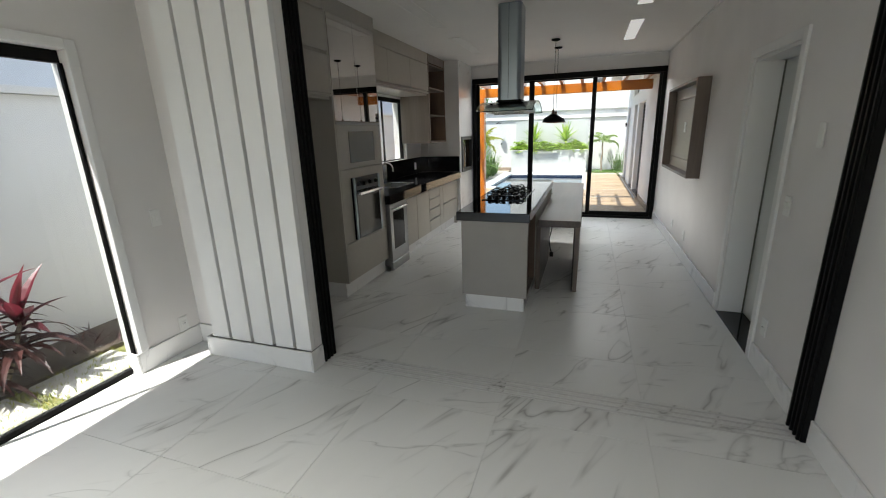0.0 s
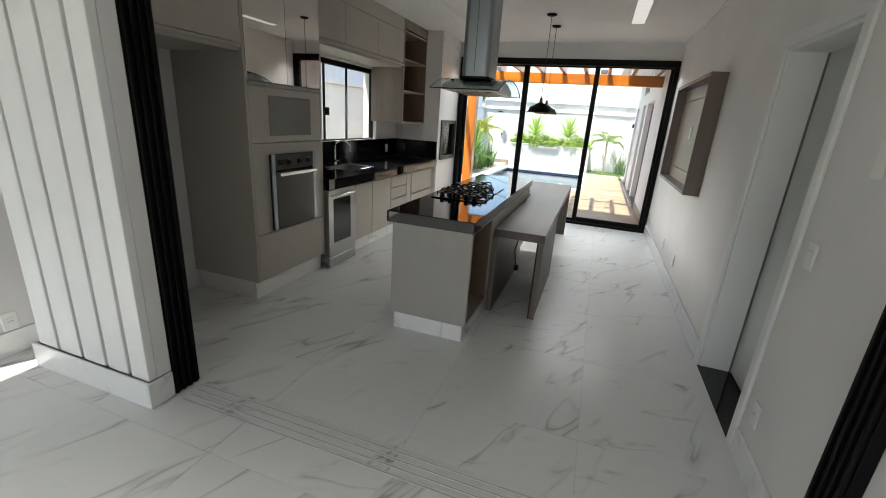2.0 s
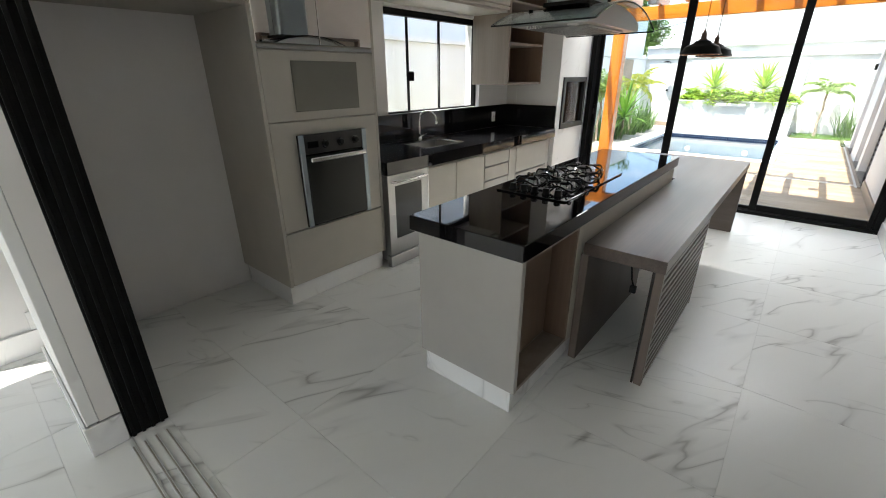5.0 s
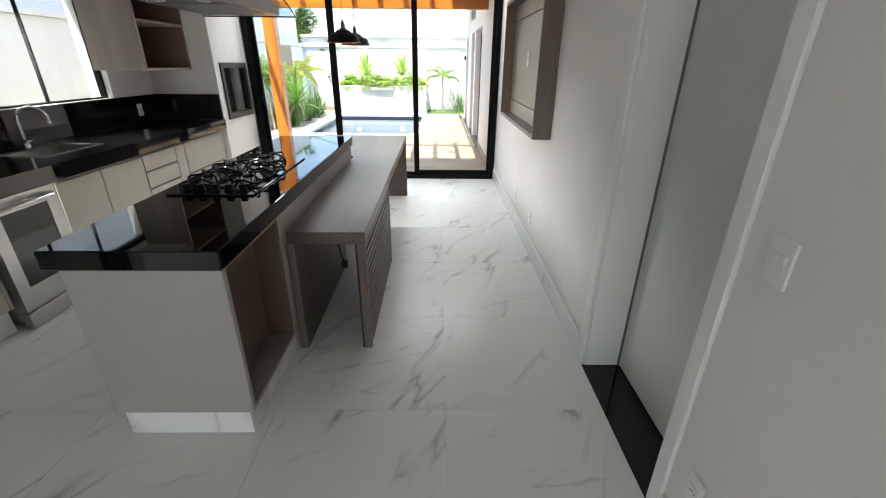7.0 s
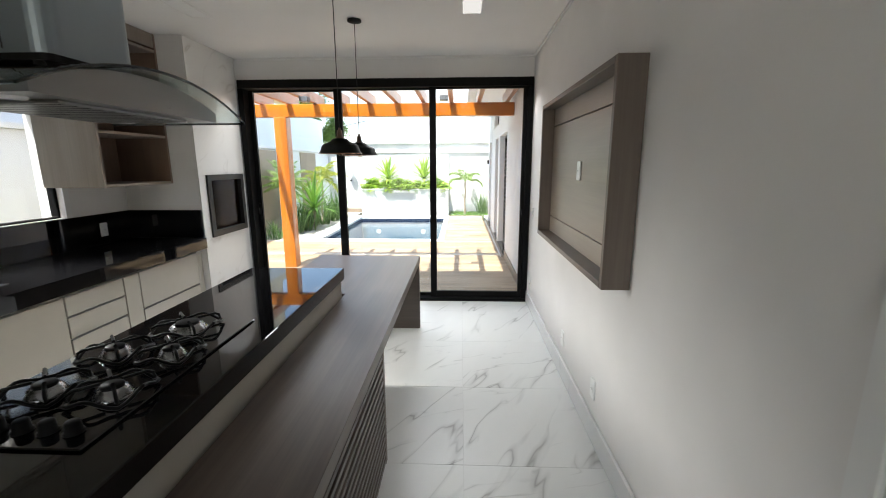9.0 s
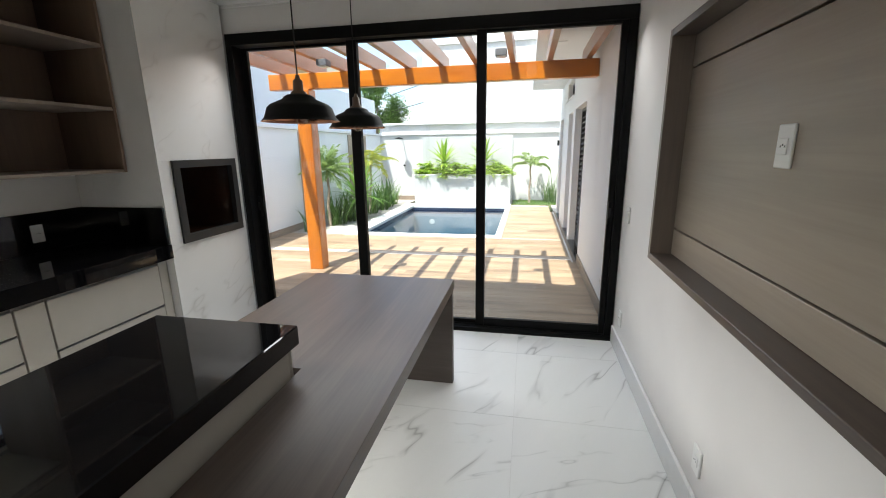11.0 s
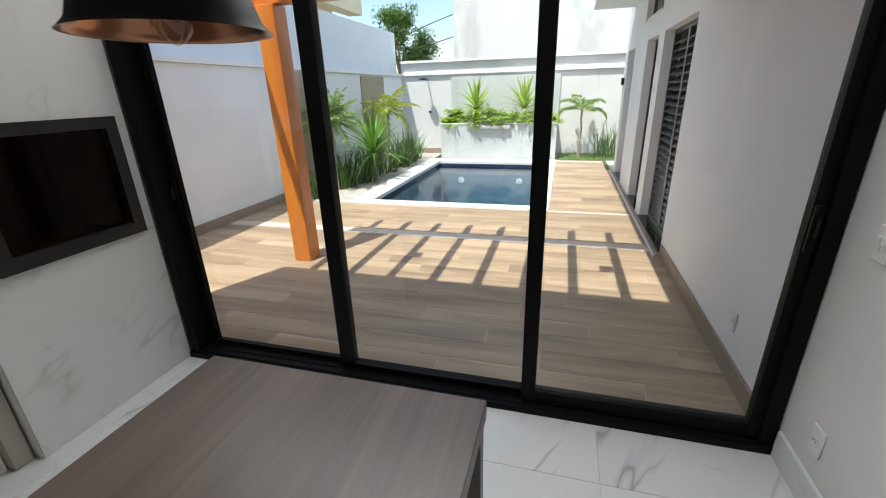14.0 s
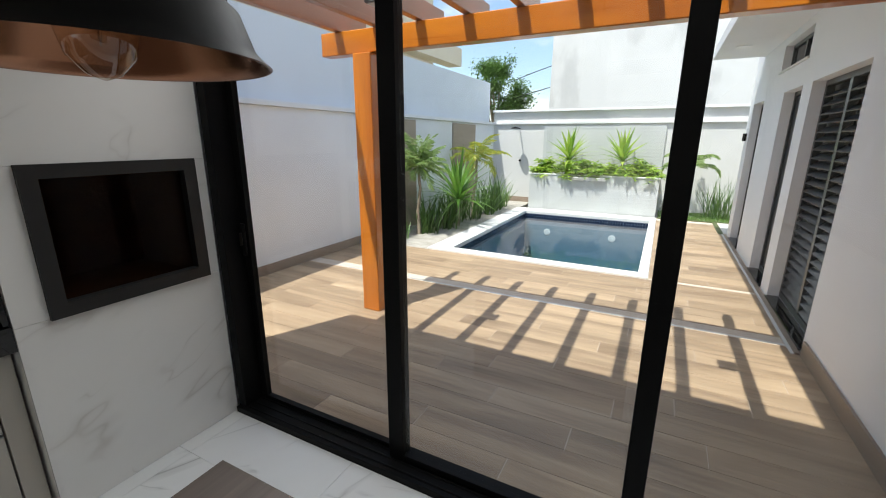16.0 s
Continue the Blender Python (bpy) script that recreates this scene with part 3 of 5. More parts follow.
solid("skirting_wing", (WX - 0.02, WX - 0.001, 8.16, 10.46, -0.02, 0.10), SKIRT_BROWN, "brown wood-look skirting tile", "skirting")
solid("wing_sill_strip", (1.030, 1.052, 10.46, 15.25, -0.03, -0.012), STONE, "white stone threshold strip along the wing", "threshold")
solid("wing_edge_tile", (1.053, 1.088, 10.46, 15.25, -0.03, -0.004), SKIRT_BROWN, "brown wood-look tile strip along the wing", "floor")
solid("deck_drain", (-3.75, 1.028, 10.602, 10.628, -0.03, -0.0188), RAIL, "white linear drain across the deck", "drain")

# ---- sliding glass door to the deck ----


def sliding_door():
    t = thing("door_1", (-0.5, 8.0, 0), "black aluminium sliding glass door with three panels", "sliding door", kind="structure")
    x0, x1, h = -2.13, 1.105, 2.50
    pbox("head_rail", (x0, x1, 7.97, 8.13, h - 0.09, h - 0.002), BLACK, t)
    pbox("sill_track", (x0, x1, 7.95, 8.15, -0.008, 0.035), BLACK, t)
    for k in range(3):
        pbox("track_rib", (x0 + 0.08, x1 - 0.08, 7.975 + 0.05 * k, 7.985 + 0.05 * k, 0.035, 0.041), BLACK, t)
    pbox("jamb", (x0, x0 + 0.06, 7.97, 8.13, 0.037, h - 0.092), BLACK, t)
    pbox("jamb", (x1 - 0.06, x1, 7.97, 8.13, 0.037, h - 0.092), BLACK, t)
    edges = [(x0 + 0.062, -1.01, 0.05, 0.085, 0.024), (-1.085, 0.05, 0.085, 0.07, 0.034), (-0.02, x1 - 0.062, 0.07, 0.042, 0.07)]
    for i, (a, b, wa, wb, foot) in enumerate(edges):
        y = 8.10 - 0.045 * i
        z0, z1 = 0.042, h - 0.094
        leaf = part("panel_frame", boxes([(a, a + wa, y - 0.018, y + 0.018, z0, z1), (b - wb, b, y - 0.018, y + 0.018, z0, z1),
                                          (a + wa + 0.001, b - wb - 0.001, y - 0.018, y + 0.018, z0, z0 + foot), (a + wa + 0.001, b - wb - 0.001, y - 0.018, y + 0.018, z1 - 0.02, z1)], 0.002), BLACK, t)
        g = pbox("pane", (a + wa - 0.002, b - wb + 0.002, y - 0.004, y + 0.004, z0 + foot - 0.002, z1 - 0.018), GLASS, leaf, "clear glass pane", 0)
        g.visible_shadow = False
    for x, y in ((x0 + 0.09, 8.075), (x1 - 0.09, 7.985)):
        latch = pbox("latch", (x - 0.014, x + 0.014, y - 0.018, y, 0.96, 1.14), BLACK, t, "black recessed latch", 0.004)
        part("latch_key", boxes([(x - 0.004, x + 0.004, y - 0.034, y - 0.0185, 1.02, 1.09)], 0.002), DARKSTEEL, latch, "small dark key")
    return t


sliding_door()

# ---- opening between living room and kitchen ----


def black_jamb(x0, x1, name):
    t = thing(name, ((x0 + x1) / 2, 2.315, 0), "black ribbed aluminium jamb of the wide opening", "door jamb", kind="structure")
    pbox("profile", (x0, x1, 2.242, 2.398, 0.0, 2.52), BLACK, t)
    inward = x1 if x1 < 0 else x0
    sgn = 1 if x1 < 0 else -1
    for k in range(4):
        y = 2.250 + 0.038 * k
        a, b = sorted((inward, inward + sgn * 0.014))
        pbox("rib", (a, b, y, y + 0.014, 0.003, 2.518), BLACK, t)
    return t


black_jamb(-1.80, -1.748, "jamb_west")
black_jamb(1.070, 1.108, "jamb_east")
for k in range(4):
    tk = thing("floor_track", (-0.3, 2.232 + 0.044 * k, 0), "brushed aluminium sliding track set in the floor", "floor track", "floor tracks", "structure")
    y = 2.225 + 0.044 * k
    part("rail", boxes([(-1.675, 1.05, y, y + 0.004, 0.0005, 0.006), (-1.675, 1.05, y + 0.010, y + 0.014, 0.0005, 0.006)], 0.001), RAIL, tk)
    pbox("groove", (-1.675, 1.05, y + 0.0042, y + 0.0098, 0.0004, 0.0025), GREIGE_IN, tk, "", 0)

# white boarded column beside the opening
panel = thing("slatted_wall_panel", (-2.2, 2.2, 0), "white vertical board cladding with deep grooves", "wall panel", kind="structure")
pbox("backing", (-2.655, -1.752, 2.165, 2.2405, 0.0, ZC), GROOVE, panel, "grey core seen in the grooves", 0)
edges_x = [-2.655, -2.635, -2.45, -2.252, -2.06, -1.885, -1.75]
for a, b in zip(edges_x, edges_x[1:]):
    if b - a > 0.03:
        pbox("board", (a + 0.013, b - (0.013 if b < -1.76 else -0.001), 2.120, 2.1645, 0.155, ZC - 0.002), WHITE, panel, "white painted board", 0.003)
pbox("edge_board", (-1.7515, -1.749, 2.1655, 2.24, 0.155, ZC - 0.002), WALL, panel, "", 0)

# skirting round the rooms
for nm, d in (("skirting_east_living", (XR - 0.018, XR - 0.001, -4.9, 2.24, 0, 0.14)), ("skirting_east_near", (XR - 0.018, XR - 0.001, 2.40, 3.08, 0, 0.14)),
              ("skirting_east_far", (XR - 0.018, XR - 0.001, 4.0, 7.95, 0, 0.14)), ("skirting_panel", (-2.66, -1.7505, 2.104, 2.119, 0, 0.15)),
              ("skirting_panel_end", (-1.749, -1.738, 2.104, 2.2395, 0, 0.15)), ("skirting_panel_side", (-2.675, -2.661, 2.104, 2.262, 0, 0.15)),
              ("skirting_recess", (-2.93, -2.657, 2.262, 2.279, 0, 0.15)), ("skirting_window_side", (-2.929, -2.912, LW1 - 0.02, 2.262, 0, 0.15)),
              ("skirting_window_end", (-3.0, -2.912, LW1 - 0.037, LW1 - 0.021, 0, 0.15))):
    solid(nm, d, SKIRT, "white marble-look skirting board", "skirting", bevel=0.003)

# tall living room window
def tall_window():
    t = thing("window_1", (-3.0, 0.4, 0), "tall black-framed window onto the side yard", "window", kind="structure")
    pbox("sill", (-3.035, -2.986, LW0, LW1 - 0.04, -0.005, 0.008), BLACK, t, "dark sill and track")
    for z0, z1 in ((0.009, 0.034), (LWH - 0.07, LWH - 0.002)):
        pbox("frame_rail", (-3.03, -2.987, LW0, LW1 - 0.003, z0, z1), BLACK, t)
    for y in (LW0, 0.96, LW1 - 0.022):
        pbox("frame_stile", (-3.03 + (0.02 if y == 0.96 else 0.04 if y > 1 else 0), -2.96 - (0.02 if y == 0.96 else 0.004 if y > 1 else 0), y, y + (0.04 if y < 0 else 0.019), 0.036, LWH - 0.072), BLACK, t)
    for a, b in ((LW0 + 0.04, 0.96), (0.98, LW1 - 0.022)):
        g = pbox("pane", (-3.0, -2.994, a, b, 0.033, LWH - 0.07), WINGLASS, t, "clear glass pane", 0)
        g.visible_shadow = False
    return t


tall_window()
for nm, d in (("window_casing_side", (-2.93, -2.908, LW1 - 0.003, LW1 + 0.055, 0.15, LWH + 0.055)), ("window_casing_top", (-2.93, -2.908, LW0, LW1 - 0.005, LWH, LWH + 0.055))):
    solid(nm, d, WHITE, "white painted window casing", "trim", bevel=0.003)

# ---- doorway in the right-hand wall ----
door = thing("door_2", (1.2, 3.54, 0), "white door with a white casing and black granite threshold", "door", kind="structure")
pbox("leaf", (1.30, 1.335, 3.17, 3.915, 0.012, 2.02), mat_paint("door_white", (0.60, 0.62, 0.60), 0.5), door, "closed greyish white door leaf")
# added strips draw the dark line of the gap between leaf and lining
pbox("gap_strip", (1.288, 1.2995, 3.1645, 3.1675, 0.008, 2.007), SMOKED, door, "grey strip added for the dark gap beside the leaf", 0)
pbox("gap_strip", (1.288, 1.2995, 3.9125, 3.9155, 0.008, 2.007), SMOKED, door, "grey strip added for the dark gap beside the leaf", 0)
pbox("threshold", (1.10, 1.33, 3.152, 3.928, -0.01, 0.006), GRANITE, door, "black granite threshold")
for y0, y1 in ((3.13, 3.152), (3.928, 3.95)):
    pbox("lining", (1.112, 1.30, y0 + (0.002 if y0 < 3.5 else -0.01), y1 + (0.012 if y0 < 3.5 else -0.002), 0.007, 2.02), WHITE, door)
pbox("head_lining", (1.112, 1.30, 3.164, 3.916, 2.008, 2.03), WHITE, door)
pbox("casing", (XR - 0.018, XR - 0.0005, 3.085, 3.150, 0.0, 2.095), WHITE, door, "", 0.004)
pbox("casing", (XR - 0.018, XR - 0.0005, 3.930, 3.995, 0.0, 2.095), WHITE, door, "", 0.004)
pbox("casing", (XR - 0.018, XR - 0.0005, 3.151, 3.929, 2.03, 2.095), WHITE, door, "", 0.004)

# ---- sockets and switches ----


def wall_plate(name, c, axis, label, category, kind="socket", w=0.075, h=0.118):
    """A white wall plate; axis is the way its face looks, as a signed letter."""
    t = thing(name, c, label, category, "wall plates")
    x, y, z = c
    d = 0.009

    def slab(u0, u1, z0, z1, a, b):
        if axis == "-x":
            return (x - b, x - a, y + u0, y + u1, z + z0, z + z1)
        if axis == "+x":
            return (x + a, x + b, y + u0, y + u1, z + z0, z + z1)
        return (x + u0, x + u1, y - b, y - a, z + z0, z + z1)

    part("plate", boxes([slab(-w / 2, w / 2, -h / 2, h / 2, 0.0005, d)], 0.003), PLASTIC, t)
    if kind == "switch":
        for u in (-0.023, 0.001):
            for z0, proud in ((-0.024, 0.003), (0.0005, 0.008)):
                part("rocker", boxes([slab(u, u + 0.022, z0, z0 + 0.0235, d, d + proud)], 0.0015), PLASTIC, t, "glossy rocker")
    elif kind == "rocker":
        for u in (-0.022, 0.002):
            part("rocker", boxes([slab(u, u + 0.02, -0.022, 0.022, d, d + 0.004)], 0.002), PLASTIC, t)
    elif kind == "socket":
        part("insert", boxes([slab(-0.02, 0.02, -0.022, 0.022, d, d + 0.003)], 0.002), PLASTIC, t)
        for u in (-0.010, 0.0, 0.010):
            part("pin_hole", boxes([slab(u - 0.0025, u + 0.0025, -0.0025 + (0.004 if u == 0 else 0), 0.0025 + (0.004 if u == 0 else 0), d + 0.003, d + 0.0035)]), DARKHOLE, t)
    return t


wall_plate("light_switch", (XR, 2.97, 1.09), "-x", "white double light switch on the grey wall beside the door", "light switch", "switch")
wall_plate("wall_socket", (XR, 2.97, 0.30), "-x", "white wall socket near the floor beside the door", "socket")
wall_plate("chime_cover", (XR, 2.74, 1.50), "-x", "white blank chime cover on the grey wall", "chime", "none", 0.06, 0.13)
wall_plate("wall_socket", (XR, 5.50, 0.30), "-x", "white wall socket under the media niche", "socket")
wall_plate("wall_socket", (XR, 6.24, 0.29), "-x", "white wall socket low on the grey wall", "socket")
wall_plate("light_switch", (XR, 7.77, 1.07), "-x", "white light switch beside the sliding door", "light switch", "switch")
wall_plate("wall_socket", (XR, 7.745, 0.285), "-x", "white wall socket beside the sliding door", "socket")
wall_plate("outdoor_socket", (WX, 8.63, 0.30), "-x", "white outdoor socket on the wing wall", "socket")
wall_plate("light_switch", (-2.93, 2.10, 1.05), "+x", "white light switch beside the tall window", "light switch", "rocker")
wall_plate("wall_socket", (-2.93, 2.14, 0.21), "+x", "white wall socket beside the tall window", "socket")

# ---- media niche on the right-hand wall ----
niche = thing("media_niche", (1.05, 5.9, 1.03), "taupe wood-grain wall box with grooved back panel", "wall niche")
NY0, NY1, NZ0, NZ1, NX = 5.122, 6.755, 1.015, 2.04, 0.978
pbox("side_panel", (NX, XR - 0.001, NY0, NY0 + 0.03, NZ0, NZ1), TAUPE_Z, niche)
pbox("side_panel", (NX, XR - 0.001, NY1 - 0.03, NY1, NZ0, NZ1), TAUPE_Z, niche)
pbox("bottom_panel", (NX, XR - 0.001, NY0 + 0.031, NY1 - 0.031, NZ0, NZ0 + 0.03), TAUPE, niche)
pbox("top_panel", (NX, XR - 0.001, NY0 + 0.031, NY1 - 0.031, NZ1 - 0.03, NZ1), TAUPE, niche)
for z0, z1 in ((NZ0 + 0.031, 1.166), (1.174, 1.874), (1.882, NZ1 - 0.031)):
    pbox("back_board", (1.072, XR - 0.002, NY0 + 0.031, NY1 - 0.031, z0, z1), PALEWOOD, niche, "pale wood-grain board", 0.002)
wall_plate("wall_socket", (1.072, 5.93, 1.545), "-x", "white socket on the back board of the media niche", "socket")

# ---- oven tower and fridge bay ----
FX = -2.19                                   # cabinet fronts


def front(name, y0, y1, z0, z1, parent, x=FX, mat=None, label=""):
    return pbox(name, (x - 0.018, x, y0, y1, z0, z1), mat or GREIGE, parent, label, 0.0025)


fb = thing("bridge_cabinet", (-2.5, 2.9, 1.88), "greige lacquer cabinets bridging the empty fridge bay", "cabinet")
pbox("body", (XL + 0.002, FX - 0.02, 2.41, 3.352, 1.88, 2.66), GREIGE_IN, fb)
front("door", 2.412, 3.350, 2.275, 2.58, fb)
front("door", 2.412, 3.350, 1.93, 2.24, fb)
front("fascia", 2.412, 3.350, 2.585, ZC - 0.003, fb)
pbox("grip_rail", (FX - 0.03, FX + 0.001, 2.412, 3.35, 1.905, 1.925), GREIGE, fb)
tw = thing("oven_tower", (-2.5, 3.8, 0.16), "tall greige lacquer tower with mirrored doors, oven and drawer", "cabinet")
TY0, TY1 = 3.355, 4.245
pbox("side_panel", (XL + 0.002, FX, TY0, TY0 + 0.022, 0.16, ZC - 0.004), GREIGE, tw)
pbox("side_panel", (XL + 0.002, FX, TY1 - 0.022, TY1, 0.16, ZC - 0.004), GREIGE, tw)
pbox("body", (XL + 0.004, FX - 0.02, TY0 + 0.023, TY1 - 0.023, 0.17, ZC - 0.006), GREIGE_IN, tw)
a, b = TY0 + 0.025, TY1 - 0.025
front("fascia", a, b, 2.585, ZC - 0.004, tw)
m0 = (a + b) / 2
for y0, y1 in ((a, m0 - 0.002), (m0 + 0.002, b)):
    d = front("mirror_door", y0, y1, 1.70, 2.58, tw, FX + 0.004, MIRROR, "bronze mirrored door")
pbox("grip_rail", (FX - 0.02, FX + 0.006, a, b, 1.672, 1.692), STEEL, tw, "thin aluminium grip rail")
fr = front("niche_front", a, b, 1.265, 1.665, tw)
pbox("glass_inset", (FX + 0.0005, FX + 0.004, 3.575, 4.075, 1.315, 1.61), SMOKED, fr, "frosted grey-green glass inset", 0.001)
front("oven_surround", a, b, 0.555, 1.258, tw)
front("drawer", a, b, 0.165, 0.545, tw)
pbox("plinth", (XL + 0.01, FX - 0.05, TY0 + 0.02, TY1, 0.001, 0.159), SKIRT, tw, "white marble-look plinth")

ov = thing("built_in_oven", (-2.2, 3.82, 0.6), "stainless steel built-in oven with dark glass door", "oven")
OY0, OY1, OZ0, OZ1 = 3.545, 4.092, 0.563, 1.175
pbox("body", (FX + 0.001, FX + 0.020, OY0, OY1, OZ0, OZ1), BLACKGLASS, ov, "black enamel body")
for y0, y1 in ((OY0, OY0 + 0.036), (OY1 - 0.036, OY1)):
    pbox("side_trim", (FX + 0.0205, FX + 0.034, y0, y1, OZ0, OZ1), STEEL_Z, ov, "brushed steel side trim", 0.003)
pbox("control_panel", (FX + 0.0205, FX + 0.030, OY0 + 0.038, OY1 - 0.038, OZ1 - 0.125, OZ1), DARKSTEEL, ov, "dark steel control panel")
pbox("glass_door", (FX + 0.0205, FX + 0.036, OY0 + 0.038, OY1 - 0.038, OZ0 + 0.012, OZ1 - 0.135), OVENGLASS, ov, "dark glass oven door", 0.003)
pbox("display", (FX + 0.0302, FX + 0.032, OY0 + 0.06, OY0 + 0.14, OZ1 - 0.085, OZ1 - 0.045), BLACKGLASS, ov, "small dark display", 0)
for y in (3.735, 3.86, 3.985):
    bmk = bmesh.new()
    tube_into(bmk, [(FX + 0.030, y, 1.108), (FX + 0.034, y, 1.108), (FX + 0.036, y, 1.108), (FX + 0.056, y, 1.108), (FX + 0.060, y, 1.108)], [0.025, 0.025, 0.020, 0.018, 0.014], 22)
    kn = part("knob", bmk, IRON, ov, "black knob with a bright collar", False)
    part("knob_collar", tube([(FX + 0.0305, y, 1.108), (FX + 0.0345, y, 1.108)], 0.0275, 22), CHROME, kn, "chrome collar")
hb = bmesh.new()
box_into(hb, FX + 0.062, FX + 0.082, OY0 + 0.045, OY1 - 0.045, 1.005, 1.034, bevel=0.006)
for y in (OY0 + 0.06, OY1 - 0.075):
    box_into(hb, FX + 0.0365, FX + 0.064, y, y + 0.015, 1.010, 1.029)
part("handle", hb, CHROME, ov, "wide chrome bar handle")

# ---- wine cooler / dishwasher ----
dw = thing("dishwasher", (-2.45, 4.5, 0.0), "narrow stainless steel appliance with a dark glass door", "dishwasher")
DY0, DY1 = 4.262, 4.735
pbox("body", (-2.75, FX - 0.002, DY0, DY1, 0.05, 0.795), STEEL, dw)
part("door_panel", ring_boxes((DY0, DY0 + 0.075, DY1 - 0.085, DY1), (0.115, 0.25, 0.70, 0.79), lambda a, b, c, d: (FX - 0.001, FX + 0.045, a, b, c, d)), STEEL, dw, "brushed steel door frame")
pbox("window", (FX + 0.030, FX + 0.041, DY0 + 0.0755, DY1 - 0.0855, 0.2505, 0.6995), OVENGLASS, dw, "dark glass window", 0)
pbox("door_edge", (FX - 0.001, FX + 0.047, DY1 + 0.0005, DY1 + 0.006, 0.115, 0.79), CHROME, dw, "bright door edge", 0)
pbox("toe_kick", (FX - 0.001, FX + 0.05, DY0 - 0.005, DY1 + 0.005, 0.005, 0.105), STEEL, dw, "steel kick panel", 0.004)
part("handle", tube([(FX + 0.046, DY0 + 0.05, 0.735), (FX + 0.075, DY0 + 0.055, 0.738), (FX + 0.088, DY0 + 0.075, 0.740), (FX + 0.092, (DY0 + DY1) / 2, 0.742), (FX + 0.088, DY1 - 0.075, 0.740), (FX + 0.075, DY1 - 0.055, 0.738), (FX + 0.046, DY1 - 0.05, 0.735)], 0.012, 10), CHROME, dw, "chrome bar handle", True)

# ---- base cabinets ----


def base_unit(y0, y1, fronts, label, group="base cabinets"):
    t = thing("base_cabinet", (-2.5, (y0 + y1) / 2, 0.0), label, "cabinet", group)
    pbox("body", (XL + 0.02, FX - 0.02, y0 + 0.002, y1 - 0.002, 0.145, 0.79), GREIGE_IN, t)
    for nm, z0, z1 in fronts:
        front(nm, y0 + 0.003, y1 - 0.003, z0, z1, t)
        if nm == "drawer":
            pbox("grip_edge", (FX - 0.017, FX + 0.003, y0 + 0.003, y1 - 0.003, z1 + 0.002, z1 + 0.006), STEEL, t, "thin aluminium grip edge", 0)
    pbox("plinth", (XL + 0.03, FX - 0.05, y0 + 0.001, y1 - 0.001, 0.001, 0.142), SKIRT, t, "white marble-look plinth")
    return t


base_unit(4.745, 5.19, [("door", 0.15, 0.765)], "greige lacquer base cabinet with one plain door")
base_unit(5.195, 5.665, [("door", 0.15, 0.765)], "greige lacquer base cabinet with one plain door under the sink")
base_unit(5.67, 6.14, [("drawer", 0.635, 0.762), ("drawer", 0.485, 0.62), ("drawer", 0.325, 0.47), ("drawer", 0.15, 0.31)], "greige base cabinet with four shallow drawers")
base_unit(6.145, 6.295, [("door", 0.15, 0.765)], "narrow greige base cabinet beside the drawers")
base_unit(6.30, 7.03, [("drawer", 0.47, 0.762), ("drawer", 0.15, 0.455)], "wide greige base cabinet with two deep drawers")
pbox_filler = thing("end_panel", (-2.5, 7.07, 0), "greige filler panel beside the barbecue", "panel")
pbox("board", (XL + 0.02, FX - 0.003, 7.034, 7.108, 0.001, 0.79), GREIGE, pbox_filler)

# worktop with its sink cut out, and upstand
wt = thing("worktop", (-2.5, 5.7, 0.8), "polished black granite worktop with upstand and sink", "worktop")
SX0, SX1, SY0, SY1 = -2.72, -2.36, 4.98, 5.50
CX1 = -2.13
part("slab", ring_boxes((XL + 0.001, SX0, SX1, CX1), (4.252, SY0, SY1, 7.115), lambda a, b, c, d: (a, b, c, d, 0.80, 0.90)), GRANITE, wt)
pbox("upstand", (XL + 0.001, XL + 0.022, 4.252, 7.115, 0.902, 1.168), GRANITE, wt)
pbox("end_upstand", (XL + 0.024, -2.145, 7.095, 7.115, 0.902, 1.168), GRANITE, wt)
bm = bmesh.new()
for d in ((SX0 + 0.002, SX0 + 0.012, SY0 + 0.002, SY1 - 0.002, 0.70, 0.896), (SX1 - 0.012, SX1 - 0.002, SY0 + 0.002, SY1 - 0.002, 0.70, 0.896), (SX0 + 0.012, SX1 - 0.012, SY0 + 0.002, SY0 + 0.012, 0.70, 0.896), (SX0 + 0.012, SX1 - 0.012, SY1 - 0.012, SY1 - 0.002, 0.70, 0.896), (SX0 + 0.002, SX1 - 0.002, SY0 + 0.002, SY1 - 0.002, 0.69, 0.70)):
    box_into(bm, *d)
basin = part("basin", bm, STEEL, wt, "stainless steel sink bowl")
part("rim", boxes([(SX0 - 0.012, SX0 + 0.004, SY0 - 0.012, SY1 + 0.012, 0.9005, 0.905), (SX1 - 0.004, SX1 + 0.012, SY0 - 0.012, SY1 + 0.012, 0.9005, 0.905), (SX0 + 0.004, SX1 - 0.004, SY0 - 0.012, SY0 + 0.004, 0.9005, 0.905), (SX0 + 0.004, SX1 - 0.004, SY1 - 0.004, SY1 + 0.012, 0.9005, 0.905)], 0.0015), CHROME, wt, "bright steel sink rim")
fc = thing("faucet", (-2.79, 5.33, 0.9), "chrome kitchen tap with a swan-neck spout", "tap")
part("base", tube([(-2.79, 5.33, 0.901), (-2.79, 5.33, 0.96)], 0.024, 16), CHROME, fc, "", True)
neck = [(-2.79, 5.33, 0.96), (-2.79, 5.33, 1.10)]
neck += [(-2.79 + 0.085 * (1 - math.cos(q)), 5.33 + 0.035 * (1 - math.cos(q)), 1.10 + 0.085 * math.sin(q)) for q in [math.pi * k / 10 for k in range(1, 11)]]
